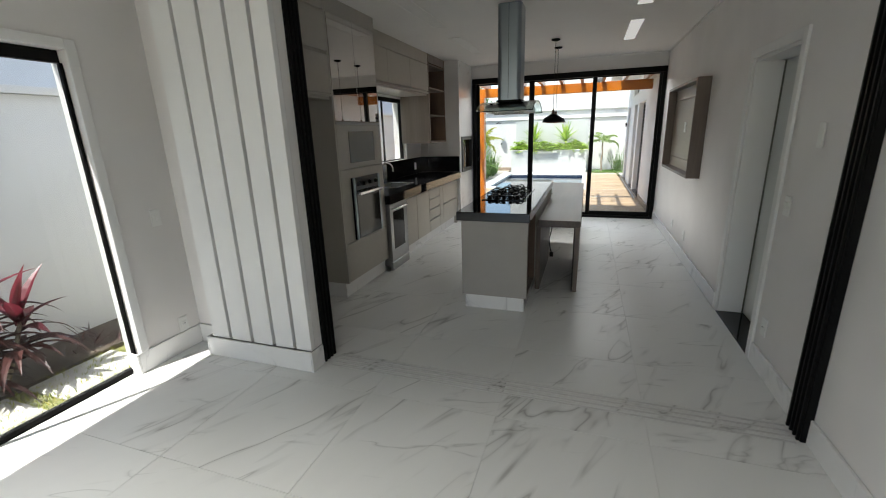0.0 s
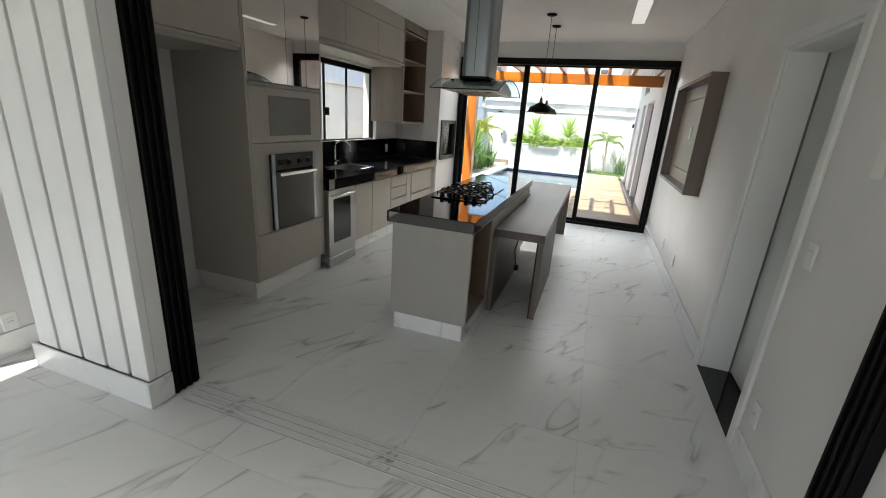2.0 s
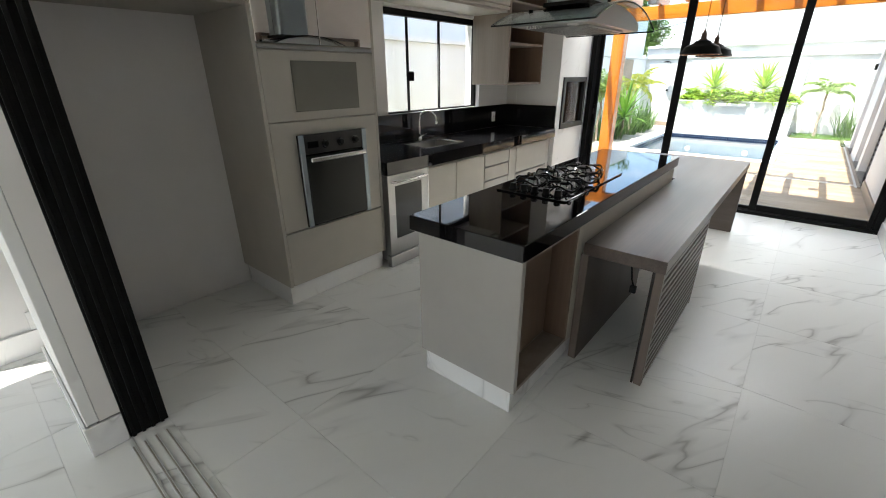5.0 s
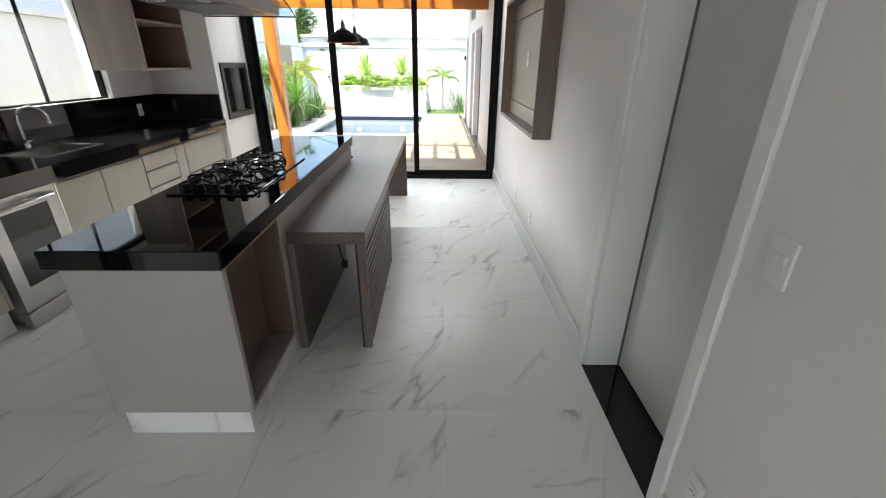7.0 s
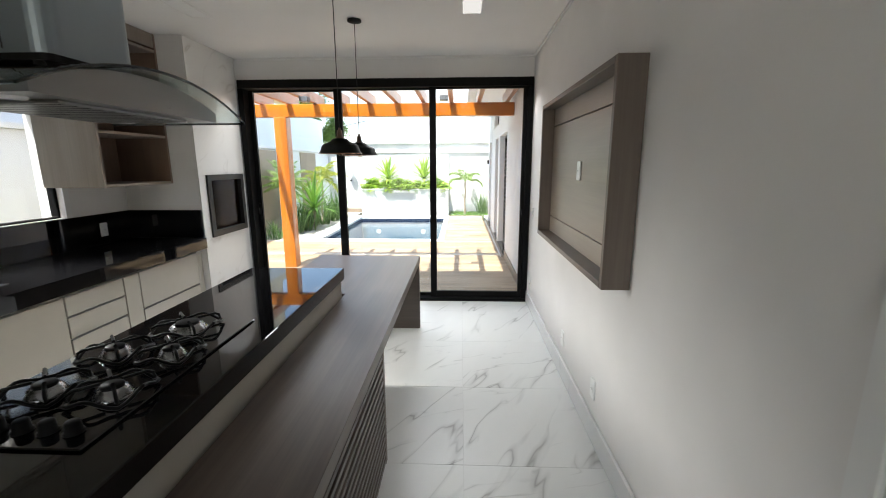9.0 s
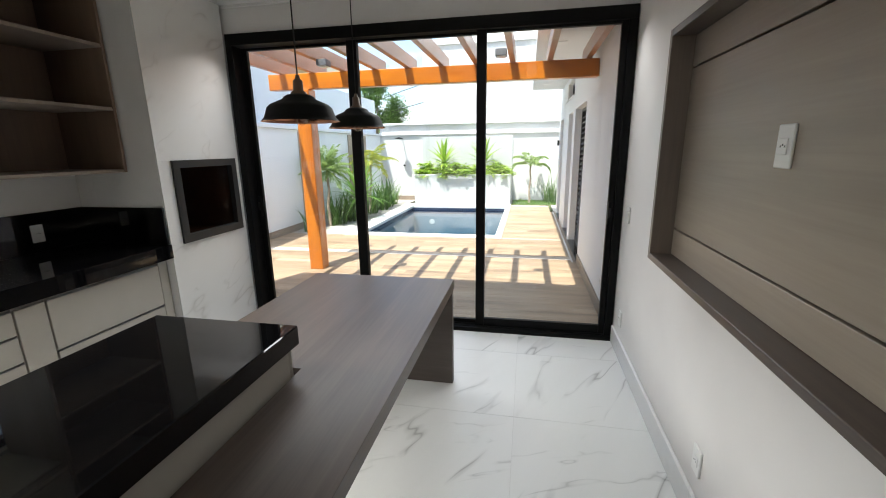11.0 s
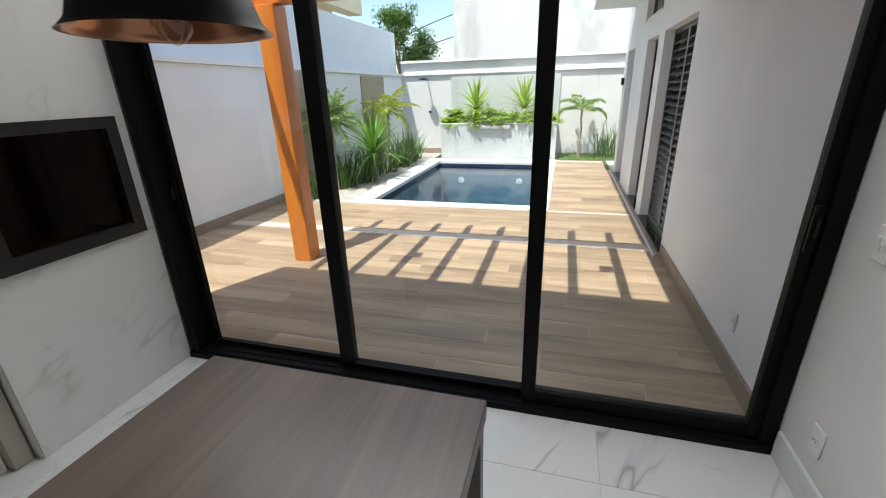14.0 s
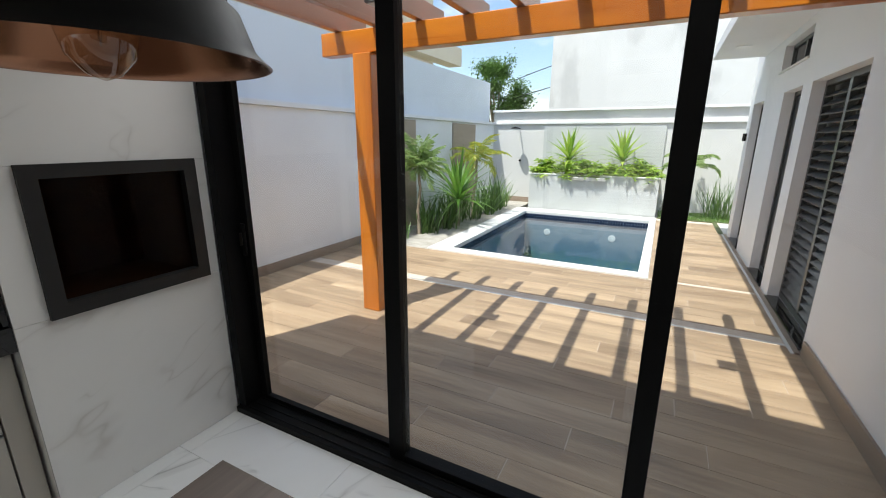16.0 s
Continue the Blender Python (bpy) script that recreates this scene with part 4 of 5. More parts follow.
part("spout", tube(neck + [(-2.62, 5.40, 1.065)], 0.0125, 12), CHROME, fc, "chrome swan-neck spout", True)
part("lever", tube([(-2.77, 5.33, 0.94), (-2.72, 5.36, 0.965)], 0.007, 8), CHROME, fc, "", True)
wall_plate("worktop_socket", (XL + 0.022, 6.78, 1.03), "+x", "white socket on the black granite upstand", "socket")

# kitchen window
kw = thing("window_2", (-2.95, 5.72, 1.17), "black-framed kitchen window with three sliding panes", "window", kind="structure")
y0, y1, z0, z1 = KW
for d in ((-2.97, -2.91, y0, y1, z0, z0 + 0.014), (-2.97, -2.91, y0, y1, z1 - 0.055, z1), (-2.97, -2.91, y0, y0 + 0.014, z0 + 0.015, z1 - 0.056), (-2.97, -2.91, y1 - 0.022, y1, z0 + 0.015, z1 - 0.056)):
    pbox("frame_bar", d, BLACK, kw)
bars = [y0 + 0.014, 5.34, 5.82, y1 - 0.022]
for y in bars[1:3]:
    pbox("mullion", (-2.955, -2.925, y - 0.007, y + 0.007, z0 + 0.015, z1 - 0.056), BLACK, kw)
for ya, yb in zip(bars, bars[1:]):
    g = pbox("pane", (-2.942, -2.938, ya, yb, z0 + 0.013, z1 - 0.054), WINGLASS, kw, "clear glass pane", 0)
    g.visible_shadow = False
pbox("window_lock", (-2.925, -2.895, 5.30, 5.39, 1.47, 1.56), BLACK, kw, "black window lock", 0.006)
for d in ((XL - 0.002, XL + 0.012, y1, y1 + 0.05, z0, z1 + 0.05), (XL - 0.002, XL + 0.012, y0, y1 - 0.002, z1, z1 + 0.05)):
    pbox("casing", d, WHITE, kw, "white window casing")

# ---- wall cabinets and open shelf unit ----
UX = -2.385
uc = thing("wall_cabinet", (-2.7, 5.4, 2.18), "long greige lacquer wall cabinet above the window", "cabinet")
pbox("body", (XL + 0.002, UX - 0.02, 4.25, 6.328, 2.145, 2.68), GREIGE_IN, uc)
for k in range(3):
    w = (6.328 - 4.25) / 3
    front("door", 4.252 + w * k, 4.248 + w * (k + 1), 2.185, 2.555, uc, UX)
front("fascia", 4.252, 6.326, 2.56, ZC - 0.003, uc, UX)
pbox("grip_rail", (UX - 0.03, UX + 0.002, 4.252, 6.326, 2.147, 2.172), GREIGE, uc)
pbox("bottom_board", (XL + 0.002, UX - 0.031, 4.252, 6.326, 2.125, 2.143), GREIGE, uc)
sh = thing("open_shelf_unit", (-2.7, 6.8, 1.42), "open wood-grain shelf unit, empty", "shelf unit")
S0, S1 = 6.333, 7.105
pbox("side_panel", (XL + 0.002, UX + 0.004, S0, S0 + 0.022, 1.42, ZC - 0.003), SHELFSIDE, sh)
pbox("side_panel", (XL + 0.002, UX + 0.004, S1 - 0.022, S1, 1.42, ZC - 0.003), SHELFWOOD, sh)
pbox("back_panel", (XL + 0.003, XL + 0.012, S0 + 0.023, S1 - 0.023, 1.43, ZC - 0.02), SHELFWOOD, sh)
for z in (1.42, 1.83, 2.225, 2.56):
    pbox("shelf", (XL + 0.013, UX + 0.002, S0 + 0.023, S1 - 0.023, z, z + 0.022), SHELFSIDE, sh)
front("fascia", S0 + 0.023, S1 - 0.023, 2.60, ZC - 0.004, sh, UX + 0.002, SHELFSIDE)
wall_plate("shelf_socket", (XL + 0.012, 6.62, 1.56), "+x", "white socket on the back of the shelf unit", "socket")

# ---- barbecue block ----
BX, BY0, BY1 = -2.14, 7.12, 7.965
GY0, GY1, GZ0, GZ1 = 7.235, 7.90, 0.885, 1.488
bq = thing("barbecue", (-2.5, 7.55, 0), "built-in barbecue clad in veined marble tile", "barbecue")
part("core", ring_boxes((BY0, GY0, GY1, BY1), (0.0, GZ0, GZ1, ZC - 0.002), lambda a, b, c, d: (-2.72, BX - 0.012, a, b, c, d)), WALL, bq)
pbox("back_wall", (XL + 0.001, -2.721, BY0, BY1, 0.0, ZC - 0.002), WALL, bq, "", 0)
for (ya, yb, za, zb) in ((BY0, BY1, 0.001, GZ0 - 0.001), (BY0, GY0, GZ0, GZ1), (GY1, BY1, GZ0, GZ1), (BY0, BY1, GZ1 + 0.001, ZC - 0.003)):
    pbox("marble_tile", (BX - 0.0115, BX, ya, yb, za, zb), MARBLE_WALL, bq, "", 0.001)
fire = part("firebox", boxes([(-2.719, BX - 0.03, GY0, GY0 + 0.01, GZ0, GZ1), (-2.719, BX - 0.03, GY1 - 0.01, GY1, GZ0, GZ1), (-2.719, BX - 0.03, GY0 + 0.011, GY1 - 0.011, GZ0, GZ0 + 0.01), (-2.719, -2.709, GY0 + 0.011, GY1 - 0.011, GZ0 + 0.011, GZ1)]), mat_ground("firebrick", (0.10, 0.058, 0.04), (0.18, 0.105, 0.07), 8, 40, 0.9, 0.3), bq, "dark reddish firebrick lining")
gf = part("grill_frame", ring_boxes((GY0 - 0.005, GY0 + 0.055, GY1 - 0.055, GY1 + 0.005), (GZ0 - 0.005, GZ0 + 0.055, GZ1 - 0.05, GZ1 + 0.005), lambda a, b, c, d: (BX - 0.03, BX + 0.018, a, b, c, d)), mat_plain("black_steel_frame", (0.012, 0.0115, 0.011), 0.4), bq, "dark metal frame")
pbox("grill_glass", (BX - 0.028, BX - 0.022, GY0 + 0.05, GY1 - 0.05, GZ0 + 0.05, GZ1 - 0.045), mat_glass("dark_fire_glass", (0.62, 0.54, 0.47), 1.2), bq, "dark fireproof glass", 0)

# ---- kitchen island ----
isl = thing("kitchen_island", (-0.78, 4.7, 0), "grey lacquer island with black granite top and wood niche", "kitchen island")
IX0, IX1, IY0, IY1 = -1.062, -0.475, 3.463, 5.915
pbox("plinth", (IX0 + 0.025, IX1 - 0.025, IY0 + 0.012, IY1 - 0.03, 0.001, 0.128), SKIRT, isl, "white marble-look plinth")
pbox("front_panel", (IX0, IX1, IY0, IY0 + 0.03, 0.13, 0.82), ISLE, isl, "", 0.003)
pbox("side_panel", (IX0, IX0 + 0.02, IY0 + 0.031, IY1 - 0.02, 0.13, 0.82), GREIGE, isl)
pbox("end_panel", (IX0, IX1, IY1 - 0.019, IY1, 0.13, 0.82), GREIGE, isl)
pbox("body", (IX0 + 0.021, IX1 - 0.021, 4.05, IY1 - 0.02, 0.13, 0.82), GREIGE_IN, isl, "", 0)
pbox("side_panel", (IX1 - 0.02, IX1, 4.03, IY1 - 0.02, 0.13, 0.82), GREIGE, isl)
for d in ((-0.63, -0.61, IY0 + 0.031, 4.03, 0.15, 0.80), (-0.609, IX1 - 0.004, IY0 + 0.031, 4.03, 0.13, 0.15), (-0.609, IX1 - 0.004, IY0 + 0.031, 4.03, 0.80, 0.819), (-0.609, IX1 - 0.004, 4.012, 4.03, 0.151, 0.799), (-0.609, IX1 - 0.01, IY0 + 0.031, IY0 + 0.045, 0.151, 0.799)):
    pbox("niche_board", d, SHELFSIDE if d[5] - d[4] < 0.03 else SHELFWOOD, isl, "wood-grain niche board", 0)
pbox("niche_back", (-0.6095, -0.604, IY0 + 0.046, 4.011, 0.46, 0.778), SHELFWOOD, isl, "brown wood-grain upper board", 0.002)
pbox("stone_top", (-1.10, -0.462, 3.44, 5.955, 0.822, 0.90), GRANITE, isl, "polished black granite top", 0.004)

# ---- table joined to the island ----
tb = thing("dining_table", (-0.3, 5.6, 0), "taupe wood-grain table wrapping the island, slatted side", "table")
bm = bmesh.new()
outline = [(-0.46, 4.075), (-0.062, 4.075), (-0.062, 7.172), (-1.03, 7.172), (-1.03, 5.95), (-0.46, 5.95)]
TZ0, TZ1 = 0.655, 0.72
lo, hi = [bm.verts.new((x, y, TZ0)) for x, y in outline], [bm.verts.new((x, y, TZ1)) for x, y in outline]
bm.faces.new(list(reversed(lo)))
bm.faces.new(hi)
for k in range(6):
    bm.faces.new((lo[k], lo[(k + 1) % 6], hi[(k + 1) % 6], hi[k]))
bmesh.ops.bevel(bm, geom=[e for e in bm.edges], offset=0.002, segments=1, affect="EDGES")
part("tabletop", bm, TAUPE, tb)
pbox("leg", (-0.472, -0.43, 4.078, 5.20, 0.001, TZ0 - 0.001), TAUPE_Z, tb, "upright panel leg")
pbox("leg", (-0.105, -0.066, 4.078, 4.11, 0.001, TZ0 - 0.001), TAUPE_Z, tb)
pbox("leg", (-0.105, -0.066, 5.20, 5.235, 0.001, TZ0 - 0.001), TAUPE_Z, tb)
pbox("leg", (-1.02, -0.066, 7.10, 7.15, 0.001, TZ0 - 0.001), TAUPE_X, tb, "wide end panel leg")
for k in range(14):
    z = 0.014 + k * 0.046
    pbox("slat", (-0.092, -0.067, 4.111, 5.199, z, z + 0.025), TAUPE, tb, "", 0.002)
# backing coloured almost black so the slat gaps look deeply shaded
pbox("back_board", (-0.118, -0.108, 4.08, 5.23, 0.002, TZ0 - 0.002), SLATSHADE, tb, "board behind the slats, coloured dark for the gaps' shade", 0)
cord = thing("power_cord", (-0.30, 4.9, 0.3), "black power cord hanging under the table", "cable")
part("cable", tube([(-0.40, 4.9, 0.655), (-0.38, 4.88, 0.45), (-0.405, 4.86, 0.33), (-0.39, 4.87, 0.22), (-0.375, 4.88, 0.17)], 0.006, 8), RUBBER, cord, "", True)
pbox("plug", (-0.395, -0.355, 4.865, 4.895, 0.12, 0.17), RUBBER, cord)

# ---- gas hob ----
hob = thing("gas_hob", (-0.81, 4.54, 0.9), "black glass gas hob with five burners", "hob")
pbox("glass_plate", (-1.03, -0.60, 4.10, 4.985, 0.901, 0.909), BLACKGLASS, hob, "", 0.003)
burners = [(-0.925, 4.34, 0.045), (-0.715, 4.34, 0.045), (-0.925, 4.60, 0.045), (-0.715, 4.60, 0.04), (-0.815, 4.84, 0.065)]
for bx, by, br in burners:
    bnr = part("burner", lathe(bx, by, [(br * 1.15, 0.9095), (br * 1.15, 0.918), (br, 0.922), (br, 0.932), (br * 0.85, 0.934), (br * 0.85, 0.939), (0.001, 0.941)], 24), BURNER, hob, "bright burner ring", True)
    part("burner_cap", lathe(bx, by, [(br * 0.7, 0.9395), (br * 0.7, 0.947), (br * 0.62, 0.95), (0.001, 0.951)], 24), IRON, bnr, "black burner cap", True)
    s = br + 0.058
    for a in range(4):
        q = a * math.pi / 2 + math.pi / 4
        c, sn = math.cos(q), math.sin(q)
        part("pan_support", tube([(bx + c * (s + 0.004), by + sn * (s + 0.004), 0.931), (bx + c * s, by + sn * s, 0.950), (bx + c * (s - 0.014), by + sn * (s - 0.014), 0.958), (bx + c * br * 0.6, by + sn * br * 0.6, 0.957)], 0.0055, 6), IRON, hob, "cast iron pan support", True)
    ring = []
    for k in range(33):
        q = 2 * math.pi * k / 32
        rr = s / max(abs(math.cos(q)), abs(math.sin(q))) ** 0.55 * 0.93
        ring.append((bx + rr * math.cos(q), by + rr * math.sin(q), 0.932 + 0.012 * math.cos(4 * q)))
    part("support_ring", tube(ring, 0.0058, 6), IRON, hob, "rounded cast iron support ring", True)
    for sx, sy in ((-1, -1), (1, 1)):
        part("support_foot", tube([(bx + sx * s * 0.72, by + sy * s * 0.72, 0.909), (bx + sx * s * 0.72, by + sy * s * 0.72, 0.925)], 0.006, 6), IRON, hob)
for k in range(5):
    part("knob", lathe(-0.955 + 0.07 * k, 4.165, [(0.024, 0.9095), (0.024, 0.914), (0.02, 0.916), (0.018, 0.94), (0.015, 0.943), (0.001, 0.943)], 20), IRON, hob, "black knob", True)

# ---- island hood ----
HX, HY = -0.808, 4.50
hd = thing("island_hood", (HX, HY, 1.75), "stainless steel island hood with an arched glass canopy", "range hood")


def rounded_column(x0, x1, y0, y1, z0, z1, r, n=6):
    bm = bmesh.new()
    pts = []
    for cx, cy, a0 in ((x1 - r, y1 - r, 0), (x0 + r, y1 - r, 90), (x0 + r, y0 + r, 180), (x1 - r, y0 + r, 270)):
        for k in range(n + 1):
            q = radians(a0 + 90 * k / n)
            pts.append((cx + r * math.cos(q), cy + r * math.sin(q)))
    lo, hi = [bm.verts.new((x, y, z0)) for x, y in pts], [bm.verts.new((x, y, z1)) for x, y in pts]
    for k in range(len(pts)):
        bm.faces.new((lo[k], lo[(k + 1) % len(pts)], hi[(k + 1) % len(pts)], hi[k]))
    bm.faces.new(list(reversed(lo)))
    bm.faces.new(hi)
    return bm


def arch(v):
    """Height of the hood's bow at v, from -1 at one end to 1 at the other."""
    return 1.856 - 0.102 * abs(v) ** 2.1


def bowed(x0, x1, half, reach, drop, thick, n=26):
    """A sheet bowed along y; with no thickness it is filled down to a flat base."""
    bm = bmesh.new()
    prev = None
    for k in range(n + 1):
        v = (-1 + 2 * k / n) * reach
        y, z = HY + half * v, arch(v) - drop
        zb = z - thick if thick else 1.748
        cur = [bm.verts.new(p) for p in ((x0, y, zb), (x1, y, zb), (x1, y, z), (x0, y, z))]
        if prev:
            for i in range(4):
                bm.faces.new((prev[i], cur[i], cur[(i + 1) % 4], prev[(i + 1) % 4]))
        else:
            bm.faces.new(cur)
        prev = cur
    bm.faces.new(list(reversed(prev)))
    bmesh.ops.recalc_face_normals(bm, faces=bm.faces)
    return bm


part("chimney", rounded_column(HX - 0.108, HX + 0.118, HY - 0.20, HY + 0.10, 1.862, ZC - 0.004, 0.045), STEEL_Z, hd, "tall brushed steel chimney")
pbox("chimney_seam", (HX + 0.000, HX + 0.004, HY - 0.2012, HY - 0.1995, 1.875, ZC - 0.01), DARKHOLE, hd, "", 0)
part("collar", rounded_column(HX - 0.118, HX + 0.128, HY - 0.212, HY + 0.112, 1.845, 1.862, 0.024), BLACK, hd, "dark collar")
part("body", bowed(HX - 0.205, HX + 0.205, 0.44, 0.80, 0.012, 0), STEEL, hd, "brushed steel bowed hood body")
pbox("filter", (HX - 0.16, HX + 0.16, HY - 0.24, HY + 0.24, 1.739, 1.7475), STEEL, hd, "steel grease filter")
for k in range(12):
    pbox("filter_slot", (HX - 0.15, HX + 0.15, HY - 0.2225 + 0.04 * k, HY - 0.2175 + 0.04 * k, 1.7382, 1.7388), DARKHOLE, hd, "", 0)
for sy in (-0.29, 0.29):
    for sx in (-0.10, 0.10):
        part("lamp", lathe(HX + sx, HY + sy, [(0.001, 1.742), (0.025, 1.742), (0.028, 1.7475)], 16), PLASTIC, hd, "small round lamp")
for k in range(5):
    part("button", lathe(HX - 0.12 + 0.018 * k, HY - 0.335, [(0.001, 1.736), (0.005, 1.736), (0.006, 1.7475)], 10), CHROME, hd, "small steel button")
gl = part("glass_canopy", bowed(HX - 0.27, HX + 0.27, 0.44, 1.0, 0.0, 0.007), mat_glass("canopy_glass", (0.84, 0.90, 0.89), 1.55), hd, "curved clear glass canopy", False)
gl.visible_shadow = False
rim = [(HX + 0.27, HY - 0.44 + 0.88 * k / 24, arch(-1 + k / 12) - 0.0035) for k in range(25)]
rim += [(HX - 0.27, y, z) for x, y, z in reversed(rim)]
part("glass_edge", tube(rim + rim[:1], 0.0042, 6), mat_plain("dark_glass_edge", (0.012, 0.018, 0.017), 0.15), gl, "dark polished glass edge")
for sx in (-0.15, 0.15):
    for sy in (-0.26, 0.26):
        part("glass_bolt", lathe(HX + sx, HY + sy, [(0.001, arch(sy / 0.44) + 0.008), (0.011, arch(sy / 0.44) + 0.008), (0.012, arch(sy / 0.44) - 0.002)], 14), BLACK, hd, "dark round bolt")

# ---- pendants ----


def pendant(x, y):
    t = thing("pendant_lamp", (x, y, ZC), "matt black metal pendant lamp with copper lining", "pendant lamp", "pendants over the table")
    part("canopy", lathe(x, y, [(0.001, ZC - 0.003), (0.055, ZC - 0.003), (0.055, ZC - 0.018), (0.02, ZC - 0.028), (0.001, ZC - 0.028)], 28), PENDANT, t, "", True)
    part("cord", tube([(x, y, ZC - 0.02), (x, y, 1.838)], 0.003, 8), RUBBER, t, "black cord")
    part("neck", lathe(x, y, [(0.001, 1.842), (0.008, 1.840), (0.010, 1.825), (0.018, 1.822), (0.020, 1.782), (0.030, 1.776), (0.032, 1.768)], 24), BRONZEWOOD, t, "brown neck", True)
    part("shade", lathe(x, y, [(0.020, 1.772), (0.046, 1.766), (0.060, 1.758), (0.064, 1.750), (0.112, 1.729), (0.126, 1.716), (0.138, 1.680), (0.148, 1.669), (0.153, 1.665)], 48), PENDANT, t, "matt black outer shade", True)
    part("lining", lathe(x, y, [(0.020, 1.764), (0.044, 1.760), (0.057, 1.752), (0.061, 1.745), (0.109, 1.724), (0.122, 1.712), (0.134, 1.678), (0.146, 1.666), (0.153, 1.6648)], 48), COPPER, t, "copper inner lining", True)
    b = part("bulb", lathe(x, y, [(0.013, 1.745), (0.016, 1.735), (0.030, 1.705), (0.033, 1.69), (0.028, 1.668), (0.014, 1.652), (0.001, 1.647)], 24), BULB, t, "clear glass bulb", True)
    part("socket", lathe(x, y, [(0.016, 1.758), (0.017, 1.742), (0.001, 1.741)], 16), BRONZEWOOD, t, "", True)
    part("filament", tube([(x, y, 1.742), (x + 0.012, y, 1.70), (x - 0.01, y + 0.006, 1.68), (x, y, 1.735)], 0.001, 5), COPPER, b)
    return t


pendant(-0.52, 6.22)
pendant(-0.526, 6.82)

# ---- ceiling lights ----
for x0, y0 in ((0.335, 3.75), (0.335, 5.55), (-1.77, 3.75), (-1.77, 5.52)):
    t = thing("ceiling_light", (x0 + 0.07, y0 + 0.58, ZC), "recessed white linear ceiling light with plaster trim", "ceiling light", "linear ceiling lights")
    w, l = 0.14, 1.17
    part("frame", boxes([(x0 - 0.012, x0, y0 - 0.012, y0 + l + 0.012, ZC - 0.006, ZC - 0.001), (x0 + w, x0 + w + 0.012, y0 - 0.012, y0 + l + 0.012, ZC - 0.006, ZC - 0.001), (x0, x0 + w, y0 - 0.012, y0, ZC - 0.006, ZC - 0.001), (x0, x0 + w, y0 + l, y0 + l + 0.012, ZC - 0.006, ZC - 0.001)]), CEIL, t)
    # right-hand pair carries the added faint glow, left-hand pair is plain plastic
    pbox("diffuser", (x0 + 0.001, x0 + w - 0.001, y0 + 0.001, y0 + l - 0.001, ZC - 0.004, ZC - 0.001), FAINTGLOW if x0 > 0 else PLASTIC, t, "white diffuser", 0)

# ---- pergola ----
pg = thing("pergola", (-0.8, 9.7, 0), "orange varnished timber pergola over the deck", "pergola")
pbox("post", (-2.47, -2.285, 9.61, 9.79, -0.02, 2.283), ORANGE_Z, pg, "", 0.006)
pbox("beam", (-2.83, 1.107, 9.64, 9.76, 2.285, 2.47), ORANGE, pg, "", 0.006)
for k in range(10):
    x = -2.65 + 0.405 * k
    pbox("rafter", (x - 0.03, x + 0.03, 8.155, 10.02, 2.472, 2.62), RAFTER, pg, "", 0.004)
FLOOD = mat_plain("floodlight_grey", (0.16, 0.17, 0.18), 0.4)
for x0, x1 in ((-1.808, -1.70), (0.045, 0.153)):
    spot = thing("floodlight", ((x0 + x1) / 2, 9.0, 2.5), "small grey floodlight fixed to a rafter", "floodlight", "pergola floodlights")
    pbox("housing", (x0, x1, 8.93, 9.05, 2.41, 2.471), FLOOD, spot)
    pbox("lens", (x0 + 0.01, x1 - 0.01, 8.94, 9.04, 2.404, 2.409), PLASTIC, spot, "pale lens", 0)

# ---- louvred and plain doors of the wing ----
for i, (ya, yb, za, zb) in enumerate(OPEN[:3]):
    lv = i == 0
    t = thing("door_%d" % (i + 3), (WX + 0.1, (ya + yb) / 2, 0), "dark grey louvred shutter door" if lv else "narrow dark grey aluminium door in a deep reveal", "door", kind="structure")
    x = WX + 0.10
    for d in ((x, x + 0.06, ya, ya + 0.05, 0.012, zb), (x, x + 0.06, yb - 0.05, yb, 0.012, zb), (x, x + 0.06, ya + 0.051, yb - 0.051, zb - 0.05, zb), (x, x + 0.06, ya + 0.051, yb - 0.051, 0.012, 0.07)):
        pbox("frame_bar", d, SHUTTER, t)
    mid = (ya + yb) / 2
    if lv:
        pbox("meeting_stile", (x - 0.004, x + 0.06, mid - 0.03, mid + 0.03, 0.071, zb - 0.051), SHUTTER, t)
        n = 25
        for side in ((ya + 0.052, mid - 0.031), (mid + 0.031, yb - 0.052)):
            for k in range(n):
                z = 0.09 + k * (zb - 0.17) / n
                bm = boxes([(x - 0.012, x + 0.062, side[0], side[1], -0.005, 0.005)])
                bmesh.ops.rotate(bm, verts=bm.verts, cent=(x + 0.025, 0, 0), matrix=Matrix.Rotation(radians(-40), 3, "Y"))
                bmesh.ops.translate(bm, verts=bm.verts, vec=(0, 0, z + 0.03))
                part("louvre", bm, SHUTTER, t)
    else:
        pbox("leaf", (x + 0.02, x + 0.045, ya + 0.051, yb - 0.051, 0.071, zb - 0.051), SHUTTER, t, "dark grey door leaf")
        part("handle", tube([(x + 0.02, ya + 0.12, 1.05), (x - 0.03, ya + 0.12, 1.05), (x - 0.03, ya + 0.22, 1.05)], 0.009, 8), BLACK, t, "black lever handle")
    pbox("reveal_sill", (WX - 0.02, WX + 0.10, ya, yb, -0.01, 0.01), GRANITE, t, "dark stone sill")
t = thing("window_3", (WX + 0.1, 12.7, 2.3), "small high window with a dark frame", "window", kind="structure")
ya, yb, za, zb = OPEN[3]
